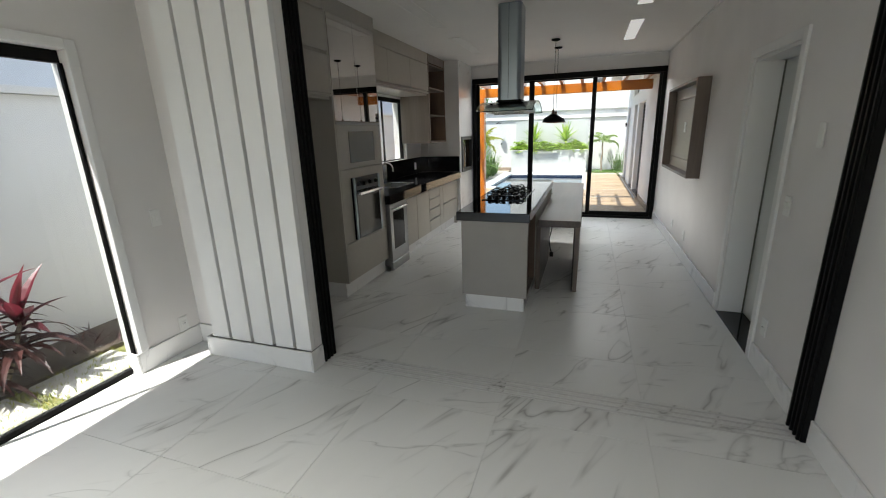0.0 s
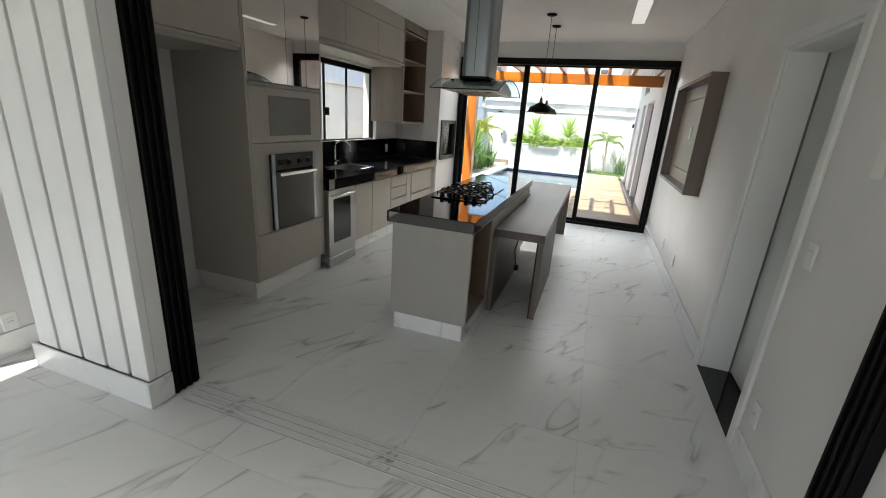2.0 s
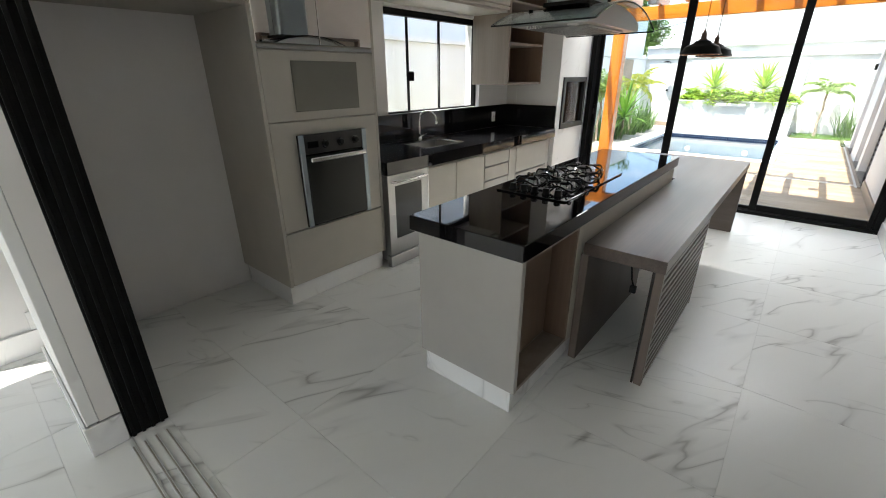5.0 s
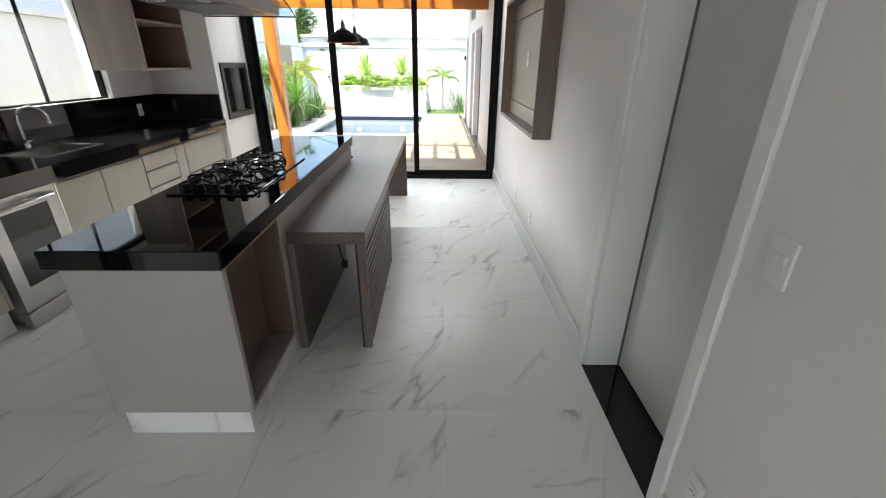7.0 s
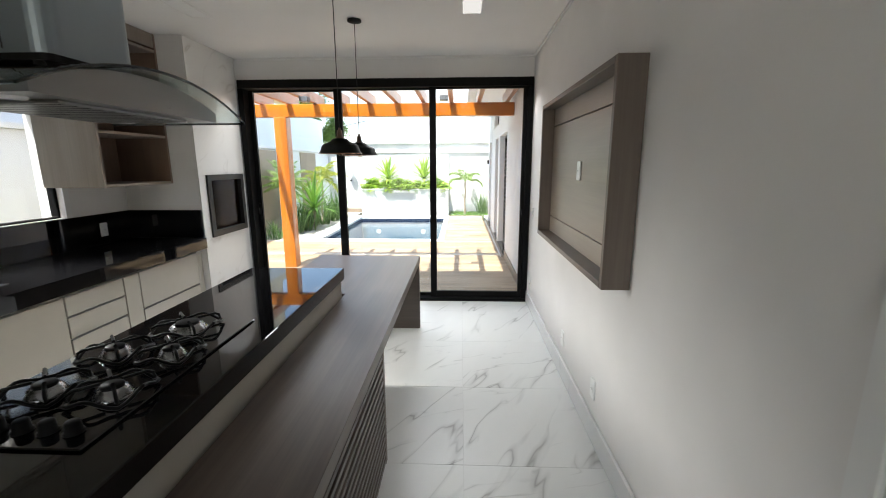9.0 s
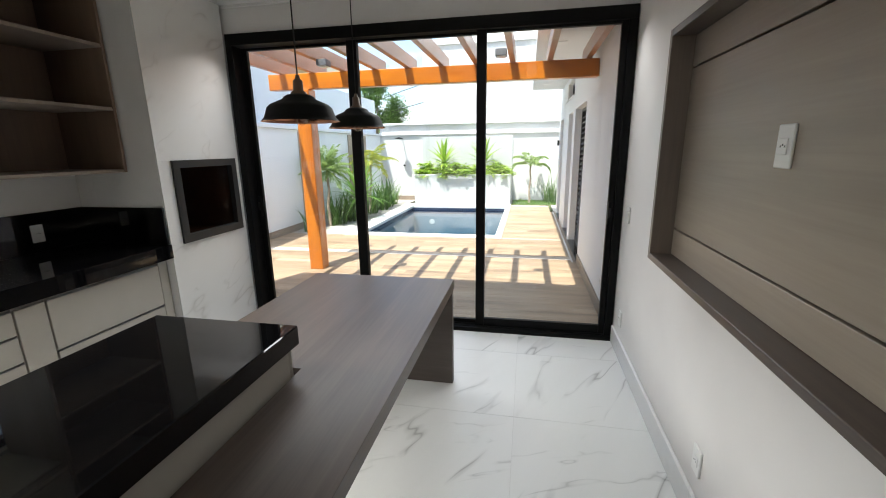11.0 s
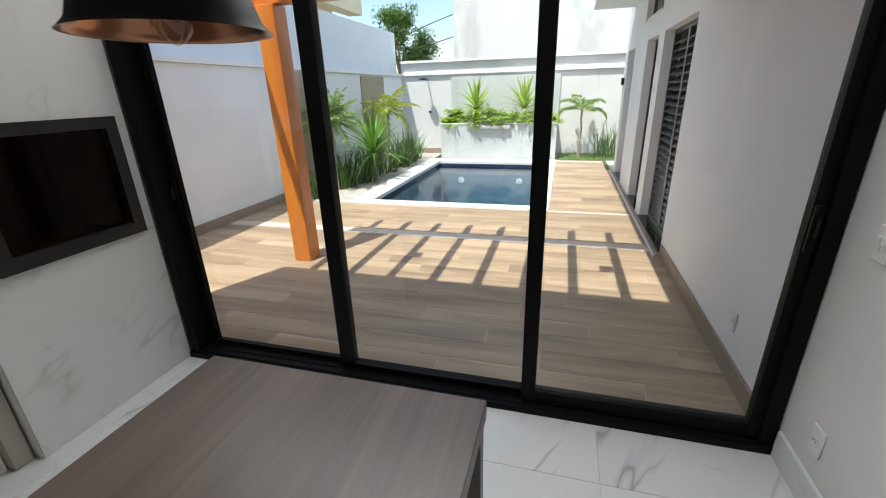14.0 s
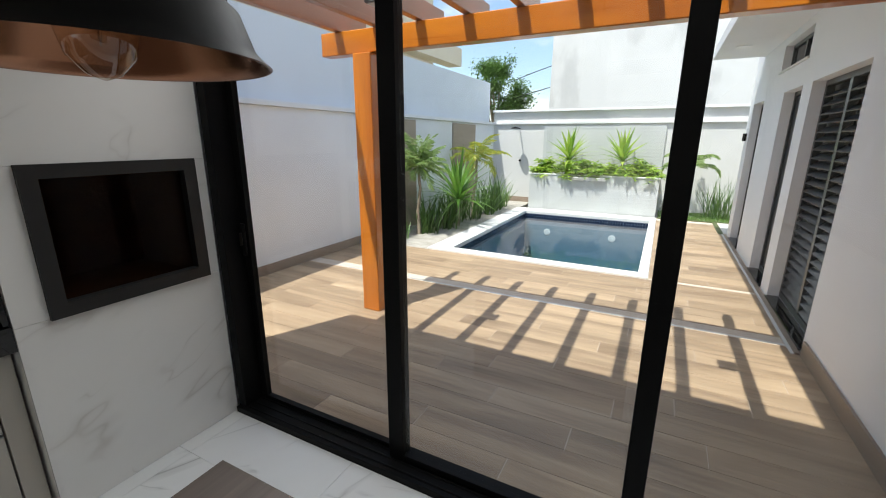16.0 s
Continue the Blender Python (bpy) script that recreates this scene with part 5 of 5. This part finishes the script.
for d in ((WX + 0.08, WX + 0.13, ya, ya + 0.04, za, zb), (WX + 0.08, WX + 0.13, yb - 0.04, yb, za, zb), (WX + 0.08, WX + 0.13, ya + 0.041, yb - 0.041, za, za + 0.04), (WX + 0.08, WX + 0.13, ya + 0.041, yb - 0.041, zb - 0.04, zb), (WX + 0.08, WX + 0.13, 12.76, 12.80, za + 0.041, zb - 0.041)):
    pbox("frame_bar", d, SHUTTER, t)
pbox("pane", (WX + 0.10, WX + 0.106, ya + 0.04, yb - 0.04, za + 0.04, zb - 0.04), mat_plain("dark_window_glass", (0.03, 0.035, 0.04), 0.04), t, "dark reflecting glass", 0)
pbox("sill", (WX - 0.02, WX + 0.08, ya - 0.03, yb + 0.03, za - 0.025, za - 0.002), STONE, t)
wl_lamp = thing("wall_lamp", (WX, 15.09, 1.6), "small black outdoor wall lamp", "wall lamp")
pbox("body", (WX - 0.05, WX - 0.001, 15.06, 15.12, 1.58, 1.70), BLACK, wl_lamp)

# ---- pool ----
PX0, PX1, PY0, PY1 = -3.05, -0.03, 11.90, 16.35
QX0, QX1, QY0, QY1 = -2.72, -0.15, 12.09, 15.93
pool = thing("swimming_pool", ((PX0 + PX1) / 2, 14.1, -0.03), "rectangular pool with navy tile band and white stone rim", "swimming pool", kind="structure")
for d in ((PX0, PX1, PY0, QY0, -0.06, 0.005), (PX0, PX1, QY1, PY1, -0.06, 0.005), (PX0, QX0, QY0 + 0.001, QY1 - 0.001, -0.06, 0.005), (QX1, PX1, QY0 + 0.001, QY1 - 0.001, -0.06, 0.005)):
    pbox("coping", d, STONE, pool, "white stone pool coping", 0.006)
part("basin", boxes([(QX0 - 0.1, QX0 + 0.001, QY0 - 0.1, QY1 + 0.1, -1.45, -0.30), (QX1 - 0.001, QX1 + 0.1, QY0 - 0.1, QY1 + 0.1, -1.45, -0.30), (QX0, QX1, QY0 - 0.1, QY0 + 0.001, -1.45, -0.30), (QX0, QX1, QY1 - 0.001, QY1 + 0.1, -1.45, -0.30), (QX0 - 0.1, QX1 + 0.1, QY0 - 0.1, QY1 + 0.1, -1.5, -1.4)]), POOLIN, pool, "blue pool lining")
part("tile_backing", boxes([(QX0 - 0.1, QX0 - 0.006, QY0 - 0.1, QY1 + 0.1, -0.30, -0.061), (QX1 + 0.006, QX1 + 0.1, QY0 - 0.1, QY1 + 0.1, -0.30, -0.061), (QX0, QX1, QY0 - 0.1, QY0 - 0.006, -0.30, -0.061), (QX0, QX1, QY1 + 0.006, QY1 + 0.1, -0.30, -0.061)]), mat_plain("blue_grout", (0.24, 0.29, 0.36), 0.7), pool, "blue-grey grout behind the tile band")
bm = bmesh.new()
bmesh.ops.create_grid(bm, x_segments=1, y_segments=1, size=0.5)
for v in bm.verts:
    v.co = Vector(((QX0 + QX1) / 2 + v.co.x * (QX1 - QX0 + 0.01), (QY0 + QY1) / 2 + v.co.y * (QY1 - QY0 + 0.01), -0.115))
wat = part("water", bm, WATER, pool, "still clear blue water")
wat.visible_shadow = False
for x in (-2.20, -0.82):
    part("pool_light", tube([(x, QY1 + 0.02, -0.45), (x, QY1 - 0.012, -0.45), (x, QY1 - 0.022, -0.45)], [0.075, 0.075, 0.05], 24), PLASTIC, pool, "round white pool fitting")
bm = bmesh.new()
for (fx, fy, ux, uy, ln) in ((QX0, QY1, 1, 0, QX1 - QX0), (QX0, QY0, 0, 1, QY1 - QY0), (QX1, QY0, 0, 1, QY1 - QY0), (QX0, QY0, 1, 0, QX1 - QX0)):
    n = int(ln / 0.052)
    for r in range(3):
        for k in range(n):
            s, z = (k + 0.5) * ln / n, -0.088 - 0.052 * r
            cx, cy = fx + ux * s, fy + uy * s
            hx, hy = (0.022, 0.006) if ux else (0.006, 0.022)
            box_into(bm, cx - hx, cx + hx, cy - hy, cy + hy, z - 0.022, z + 0.022)
tagged(part("tile_band", bm, POOLTILE, pool), "navy glazed tiles round the waterline", kind="stuff")

# ---- raised planter ----
pl = thing("raised_planter", (-1.45, 16.9, 0), "white embossed planter with a steel water spout", "planter")
part("box", boxes([(-2.80, -0.06, 16.37, 16.47, -0.03, 0.80), (-2.80, -2.70, 16.471, 17.44, -0.03, 0.80), (-0.16, -0.06, 16.471, 17.44, -0.03, 0.80)]), RELIEF, pl)
pbox("rim", (-2.82, -0.04, 16.355, 16.48, 0.802, 0.83), STONE, pl, "white stone rim", 0.004)
pbox("soil", (-2.70, -0.16, 16.471, 17.44, 0.60, 0.76), SOIL, pl, "dark planting soil", 0)
pbox("spout", (-1.80, -1.11, 16.27, 16.366, 0.715, 0.775), RAIL, pl, "steel water blade")
pbox("back_panel", (-2.80, -0.06, 17.445, 17.498, 0.6, 1.90), RELIEF, pl, "white embossed panel behind the plants", 0)


def stud(w):
    bm = bmesh.new()
    a = [bm.verts.new(p) for p in ((0, 0, -w), (w, 0, 0), (0, 0, w), (-w, 0, 0))]
    c = [bm.verts.new(p) for p in ((0, -0.0018, -w * 0.45), (w * 0.45, -0.0018, 0), (0, -0.0018, w * 0.45), (-w * 0.45, -0.0018, 0))]
    bm.faces.new(c)
    for k in range(4):
        bm.faces.new((a[k], a[(k + 1) % 4], c[(k + 1) % 4], c[k]))
    return bm


def studs(x0, x1, z0, z1, y, pitch=0.075):
    verts, faces = [], []
    src = stud(pitch * 0.46)
    sv = [v.co.copy() for v in src.verts]
    src.verts.index_update()
    sf = [[v.index for v in f.verts] for f in src.faces]
    src.free()
    nx, nz = int((x1 - x0) / pitch), int((z1 - z0) / pitch)
    for i in range(nx):
        for j in range(nz):
            o = Vector((x0 + (i + 0.3 + 0.4 * (j % 2)) * (x1 - x0) / nx, y, z0 + (j + 0.5) * (z1 - z0) / nz))
            n = len(verts)
            verts += [tuple(o + v - BASES[pl.name]) for v in sv]
            faces += [[n + q for q in f] for f in sf]
    me = bpy.data.meshes.new("embossed_tiles")
    me.from_pydata(verts, [], faces)
    me.materials.append(RELIEF)
    ob = new("embossed_tiles", me)
    ob.parent = pl
    tagged(ob, "embossed white relief tiles", kind="stuff")


studs(-2.80, -0.06, 0.0, 0.80, 16.369)
studs(-2.80, -0.06, 0.80, 1.90, 17.444)

# outdoor shower
sw = thing("outdoor_shower", (-3.45, 17.5, 1.8), "black outdoor shower head on the white wall", "shower")
part("arm", tube([(-3.45, 17.498, 1.86), (-3.45, 17.15, 1.88)], 0.012, 10), BLACK, sw, "", True)
part("head", lathe(-3.45, 17.12, [(0.001, 1.90), (0.02, 1.89), (0.11, 1.865), (0.11, 1.85), (0.001, 1.85)], 24), BLACK, sw, "", True)
part("tap", tube([(-3.40, 17.498, 1.05), (-3.40, 17.44, 1.05)], 0.03, 14), BLACK, sw, "", True)

# ---- plants ----


def strap_clump(name, x, y, n, h, w, mat, label, z=-0.03, spread=0.15, category="plant", rise=1.35, droop=0.7, group=""):
    t = thing(name, (x, y, z), label, category, group)
    bm = bmesh.new()
    for _ in range(n):
        q = random.uniform(0, 2 * math.pi)
        r = spread * math.sqrt(random.random())
        blade_into(bm, (x + r * math.cos(q), y + r * math.sin(q), z), random.uniform(0, 2 * math.pi), h * random.uniform(0.45, 1.1), w * random.uniform(0.7, 1.2), random.uniform(rise - 0.35, rise + 0.15), random.uniform(0.1, droop))
    part("blades", bm, mat, t)
    return t


def rosette(name, x, y, z, n, length, w, mat, label, stem=0.0, category="plant", lo=0.2, hi=1.45, droop=0.6):
    t = thing(name, (x, y, z), label, category)
    if stem:
        part("stem", tube([(x, y, z - 0.02), (x + 0.01, y, z + stem * 0.5), (x, y, z + stem)], [0.035, 0.03, 0.028], 10), BARK, t)
    bm = bmesh.new()
    for k in range(n):
        q = k * 2.39996
        s = k / n
        blade_into(bm, (x, y, z + stem - 0.06 + 0.12 * s), q, length * random.uniform(0.8, 1.05), w, lo + (hi - lo) * s + random.uniform(-0.1, 0.1), droop * (1.2 - s), seg=6)
    part("leaves", bm, mat, t)
    return t


def small_palm(name, x, y, z, height, fronds, flen, mat, label, lean=(0, 0), bend=0.75, leaflet=0.022):
    t = thing(name, (x, y, z), label, "palm")
    top = Vector((x + lean[0], y + lean[1], z + height))
    pts = [Vector((x, y, z - 0.02)).lerp(top, k / 6) + Vector((0.015 * math.sin(k * 2.0), 0.01 * math.cos(k * 1.7), 0)) for k in range(7)]
    part("trunk", tube(pts, [0.042, 0.034, 0.03, 0.028, 0.026, 0.025, 0.026], 10), BARK, t, "", True)
    bm, bs = bmesh.new(), bmesh.new()
    for k in range(fronds):
        yaw = k * 2.39996 + random.uniform(-0.3, 0.3)
        ang = 1.5 - 1.75 * (k + 0.5) / fronds + random.uniform(-0.15, 0.15) if bend < 1.5 else 0.45 + 1.0 * (k + 0.5) / fronds + random.uniform(-0.1, 0.1)
        p = pts[-1].copy()
        spine = [p.copy()]
        steps = 14
        L = flen * random.uniform(0.8, 1.1)
        for i in range(steps):
            d = Vector((math.cos(ang) * math.cos(yaw), math.cos(ang) * math.sin(yaw), math.sin(ang)))
            p = p + d * (L / steps)
            ang -= bend / steps * random.uniform(0.8, 1.3) * (0.6 + 1.1 * i / steps)
            spine.append(p.copy())
            side = Vector((-math.sin(yaw), math.cos(yaw), 0))
            if i > 1:
                ll = flen * 0.24 * math.sin(math.pi * min(1, (i + 2) / (steps + 2)) ** 0.8) + 0.03
                for sgn in (-1, 1):
                    for f in (0.0, 0.33, 0.66):
                        q = p - d * (L / steps) * f
                        leaf_into(bm, q, side * sgn * 0.8 + d * 0.7 + Vector((0, 0, -0.45)) + rv(0.35), side * sgn + rv(0.6), ll * random.uniform(0.75, 1.1), leaflet)
        tube_into(bs, spine, [0.010 - 0.0006 * i for i in range(len(spine))], 5)
    part("frond_stalks", bs, LEAF_LIME, t)
    part("fronds", bm, mat, t)
    return t


small_palm("small_palm", -3.72, 12.75, -0.03, 1.18, 28, 0.60, LEAF_PALM, "small feathery palm with a thin grey trunk in the sandy bed", (0.02, 0.05))
small_palm("small_palm", -3.62, 14.9, -0.03, 1.22, 16, 0.70, LEAF_YELLOW, "yellowish feather palm in the sandy bed", (0.05, 0.1), 1.3)
rosette("yucca", -3.42, 13.75, -0.03, 54, 0.98, 0.085, LEAF, "spiky green yucca in the sandy bed", 0.5, droop=0.9)
for x, y, n, h in ((-3.8, 12.25, 40, 0.55), (-3.62, 12.95, 70, 0.82), (-3.5, 13.42, 60, 0.74), (-3.68, 14.05, 70, 0.86), (-3.48, 14.5, 60, 0.78), (-3.45, 15.2, 70, 0.9), (-3.5, 15.8, 60, 0.98), (-3.5, 16.35, 45, 0.72)):
    strap_clump("iris_clump", x, y, n, h, 0.038, LEAF_DARK, "clump of dark green sword leaves in the sandy bed", spread=0.2, droop=1.1, group="sword-leaf clumps")
small_palm("palm_tree", 0.46, 16.78, -0.02, 1.06, 7, 0.78, LEAF_PALM, "young palm with arching fronds beside the planter", (0.02, 0), 1.75, 0.032)
strap_clump("ornamental_grass", 1.12, 16.95, 110, 0.95, 0.022, LEAF_DARK, "dense upright ornamental grass by the back wall", spread=0.25, rise=1.4, droop=0.5)
rosette("dracaena", -2.02, 16.85, 0.76, 38, 0.76, 0.10, LEAF_LIME, "bright green spiky plant in the planter", 0.38, droop=0.7)
rosette("dracaena", -0.85, 16.85, 0.76, 38, 0.76, 0.10, LEAF_LIME, "bright green spiky plant in the planter", 0.38, droop=0.7)


def leafy_hedge(name, x0, x1, y0, y1, z, h, n, label):
    t = thing(name, ((x0 + x1) / 2, (y0 + y1) / 2, z), label, "shrub")
    bm = bmesh.new()
    tops = []
    for k in range(64):
        r = random.uniform(0.13, 0.24)
        tops.append((random.uniform(x0 + 0.05, x1 - 0.05), random.uniform(y0, y1), r, h * random.uniform(0.35, 1.0)))
    for k in range(n):
        cx, cy, r, ht = tops[k % len(tops)]
        q, u = random.uniform(0, 6.283), random.random() ** 0.5
        c = Vector((cx + r * u * math.cos(q), max(y0 - 0.1, cy + r * u * math.sin(q)), z + ht * (1 - 0.75 * u * u) * random.uniform(0.55, 1.05)))
        if c.y < y0 + 0.02:
            c.z -= random.uniform(0.0, 0.11)
        turn, m = random.uniform(0, 6.283), random.randint(5, 8)
        for i in range(m):
            a = turn + 6.283 * i / m
            leaf_into(bm, c, Vector((math.cos(a), math.sin(a), random.uniform(-0.55, 0.35))), Vector((0, 0, 1)) + rv(0.4), random.uniform(0.10, 0.18), 0.056)
    part("foliage", bm, LEAF_LIME, t)
    return t


leafy_hedge("schefflera_hedge", -2.76, -0.10, 16.42, 17.1, 0.78, 0.42, 900, "dense bright green leafy shrubs spilling over the planter")

# side yard by the tall window
solid("soil_bed", (-4.17, -3.62, -3.0, 5.0, -0.055, -0.025), SOIL, "dark soil bed along the boundary wall", "ground")
for y in (-0.6, 0.25, 1.05, 1.72, 2.55, 3.4):
    st = thing("stepping_stone", (-3.38, y, -0.05), "pale concrete stepping stone in dry grass", "paving slab", "stepping stones")
    pbox("slab", (-3.60, -3.18, y - 0.28, y + 0.28, -0.065, -0.035), CONCRETE, st, "", 0.01)


def cordyline(x, y):
    t = thing("cordyline", (x, y, -0.03), "red cordyline with dark drooping lower leaves", "plant")
    bs, top, low = bmesh.new(), bmesh.new(), bmesh.new()
    for dx, dy, hgt in ((0, 0, 0.62), (0.1, 0.14, 0.42), (-0.08, -0.1, 0.5), (0.05, -0.2, 0.32)):
        tube_into(bs, [(x, y, -0.04), (x + dx * 0.7, y + dy * 0.7, hgt * 0.6), (x + dx, y + dy, hgt)], [0.018, 0.015, 0.012], 7)
        for k in range(9):
            s = k / 9
            blade_into(top, (x + dx, y + dy, hgt - 0.04 + 0.1 * s), k * 2.4, random.uniform(0.28, 0.42), 0.10, 0.3 + 1.15 * s, 0.7 - 0.4 * s, seg=6, fold=0.3)
        for k in range(22):
            blade_into(low, (x + dx * 0.8, y + dy * 0.8, hgt * random.uniform(0.35, 0.85)), k * 2.4 + 1, random.uniform(0.32, 0.50), 0.062, random.uniform(0.1, 0.7), 1.5, seg=7, fold=0.3)
    part("stems", bs, BARK, t)
    part("red_leaves", top, LEAF_RED, t, "bright red upper leaves")
    part("old_leaves", low, LEAF_RED_DARK, t, "dark drooping lower leaves")
    return t


cordyline(-3.72, 1.38)
strap_clump("spider_plant", -3.62, 0.78, 30, 0.4, 0.03, LEAF_LIME, "low green and yellow strap-leaved plant in the bed", spread=0.08, rise=0.9, droop=1.4)
strap_clump("dry_clump", -3.80, 2.0, 30, 0.3, 0.012, LEAF_RED_DARK, "dry brown grass tuft in the bed", spread=0.2, rise=0.7, droop=1.4)
solid("turf_patch", (-0.02, 1.9, 16.40, 17.5, -0.03, -0.008), TURF, "green turf by the back wall", "lawn")
solid("turf_strip", (0.98, 1.06, 15.26, 16.399, -0.03, -0.010), TURF, "narrow green turf edge beside the deck", "lawn")


def tufts(name, x0, x1, y0, y1, z, n, h, mat, label):
    bm = bmesh.new()
    for _ in range(n):
        blade_into(bm, (random.uniform(x0, x1), random.uniform(y0, y1), z), random.uniform(0, 6.28), h * random.uniform(0.6, 1.3), 0.008, random.uniform(0.8, 1.5), 0.6, seg=2)
    return tagged(part(name, bm, mat), label, "grass", kind="stuff")


solid("side_paving", (1.062, 2.0, 15.27, 16.395, -0.03, -0.012), CONCRETE, "pale concrete slab beside the turf", "paving")
tufts("grass_tufts", 0.0, 1.5, 16.41, 17.4, -0.012, 2600, 0.06, LEAF, "short green grass blades")
tufts("side_grass", -3.62, -3.08, 0.2, 2.6, -0.062, 2600, 0.05, LEAF_YELLOW, "short dry grass blades round the slabs")

# ---- distance ----
nh = thing("neighbour_house", (-8, 12, -2.2), "cream two-storey neighbour house with a boxed eave", "house", kind="structure")
pbox("wall", (-12, -6.4, -4, 18.2, -2.2, 6.6), CREAM, nh)
pbox("eave_box", (-12.4, -5.9, -4.4, 18.6, 6.6, 6.9), CREAM, nh)
pbox("ledge", (-6.39, -5.95, 8.0, 19.2, 3.75, 4.25), CREAM, nh, "cream boxed ledge")
bh = thing("rear_building", (2, 23, -2.2), "white rendered two-storey building behind the wall", "house", kind="structure")
pbox("lower_wall", (-3.6, 14, 21.0, 30, -2.2, 5.25), STAINED, bh)
pbox("cornice", (-3.7, 14.1, 20.92, 30.1, 5.253, 5.4), WHITE, bh)
pbox("upper_wall", (-2.7, 14, 21.8, 30, 5.403, 9.5), STAINED, bh)


def far_tree(x, y, z, h, r):
    t = thing("tree", (x, y, z), "leafy green tree beyond the wall", "tree")
    bs = tube([(x, y, z), (x + 0.1, y, z + h * 0.3), (x - 0.05, y, z + h * 0.6)], [0.25, 0.2, 0.12], 10)
    ends = []
    for k in range(9):
        q = k * 2.4
        e = Vector((x + math.cos(q) * r * 0.7, y + math.sin(q) * r * 0.7, z + h * random.uniform(0.68, 0.95)))
        tube_into(bs, [(x, y, z + h * 0.45), ((x + e.x) / 2, (y + e.y) / 2, (z + h * 0.45 + e.z) / 2 + 0.2), tuple(e)], [0.1, 0.06, 0.02], 6)
        ends.append(e)
    part("trunk", bs, BARK, t)
    bm = bmesh.new()
    for e in ends + [Vector((x, y, z + h * 0.95))]:
        for c in range(9):
            cc = e + Vector((random.gauss(0, 0.45), random.gauss(0, 0.45), random.gauss(0, 0.38))) * r * 0.45
            for _ in range(95):
                leaf_into(bm, cc + Vector((random.gauss(0, 1), random.gauss(0, 1), random.gauss(0, 0.8))) * r * 0.15, Vector((random.uniform(-1, 1), random.uniform(-1, 1), random.uniform(-0.8, 0.5))), Vector((0, 0, 1)), 0.2, 0.1)
    part("crown", bm, LEAF_DARK, t)
    return t


far_tree(-8.75, 30, -2.2, 7.9, 1.55)
wire = thing("overhead_wires", (-8, 34, 4), "thin overhead power lines", "cable")
for z in (4.0, 4.9):
    part("wire", tube([(-8.7, 30, z - 0.5), (-6.3, 27.8, z - 0.25), (-3.59, 25.5, z)], 0.02, 5), RUBBER, wire)

# ---- floor and deck pieces ----


def slab_mesh(name, dx, dy, dz, bevel, mat):
    bm = boxes([(-dx / 2, dx / 2, -dy / 2, dy / 2, -dz, 0)], 0)
    top = [e for e in bm.edges if all(v.co.z > -1e-6 for v in e.verts)]
    bmesh.ops.bevel(bm, geom=top, offset=bevel, segments=1, affect="EDGES")
    me = bpy.data.meshes.new(name)
    bm.to_mesh(me)
    bm.free()
    me.materials.append(mat)
    return me


floor_thing = thing("floor", (0, 2, 0), "polished white marble-look porcelain floor with grey veins", "floor", kind="structure")
T = 0.80
CACHE = {}


def floor_tile(x0, x1, y0, y1):
    gap = 0.0009
    key = (round(x1 - x0, 3), round(y1 - y0, 3))
    if key not in CACHE:
        CACHE[key] = slab_mesh("tile", key[0] - 2 * gap, key[1] - 2 * gap, 0.0034, 0.0005, TILE)
    ob = new("tile", CACHE[key])
    ob.parent = floor_thing
    ob.location = Vector(((x0 + x1) / 2, (y0 + y1) / 2, 0)) - BASES[floor_thing.name]


def tiled(xa, xb, ya, yb, ox, oy):
    xs = [xa] + [ox + T * k for k in range(-12, 12) if xa + 0.02 < ox + T * k < xb - 0.02] + [xb]
    ys = [ya] + [oy + T * k for k in range(-16, 16) if ya + 0.02 < oy + T * k < yb - 0.02] + [yb]
    for x0, x1 in zip(xs, xs[1:]):
        for y0, y1 in zip(ys, ys[1:]):
            floor_tile(x0, x1, y0, y1)


tiled(XL, XR, 2.40, 7.95, 0.35, 3.61)
tiled(-1.75, XR, 2.247, 2.40, 0.35, 3.61)
tiled(-2.985, XR, -5.0, 2.245, 0.35, 2.01)
tiled(1.112, 2.3, 2.4, 4.6, 0.35, 3.61)

deck = thing("deck", (-1.5, 10, -0.02), "wood-look porcelain plank deck", "deck", kind="structure")
PLEN, PW = 1.20, 0.20
PCACHE = {}


def plank_row(xa, xb, y, w, off):
    xs = [xa] + [xa + off + PLEN * k for k in range(-1, 9) if xa + 0.05 < xa + off + PLEN * k < xb - 0.05] + [xb]
    for x0, x1 in zip(xs, xs[1:]):
        key = (round(x1 - x0, 2), round(w, 3))
        if key not in PCACHE:
            PCACHE[key] = slab_mesh("plank", x1 - x0 - 0.004, w - 0.003, 0.0024, 0.0005, PLANK)
        ob = new("plank", PCACHE[key])
        ob.parent = deck
        ob.location = Vector(((x0 + x1) / 2, y + w / 2, -0.02)) - BASES[deck.name]


rows_y = [8.165 + PW * k for k in range(40)]
for i, y in enumerate(rows_y):
    off = (0.0, 0.62, 0.25, 0.93, 0.44, 0.78)[i % 6]
    if y + PW <= 10.585 or (y > 10.6 and y + PW < 11.9):
        plank_row(-4.168, 1.105 if y < 10.4 else 1.028, y, PW, off)
    elif y < 10.585:
        plank_row(-4.168, 1.028, y, 10.585 - y, off)
    elif 11.7 < y < 11.9:
        plank_row(-4.168, 1.028, y, 11.895 - y, off)
    elif y >= 11.895 and y + PW < 16.40:
        plank_row(-0.025, 1.028 if y < 15.2 else 0.978, y, PW, off)
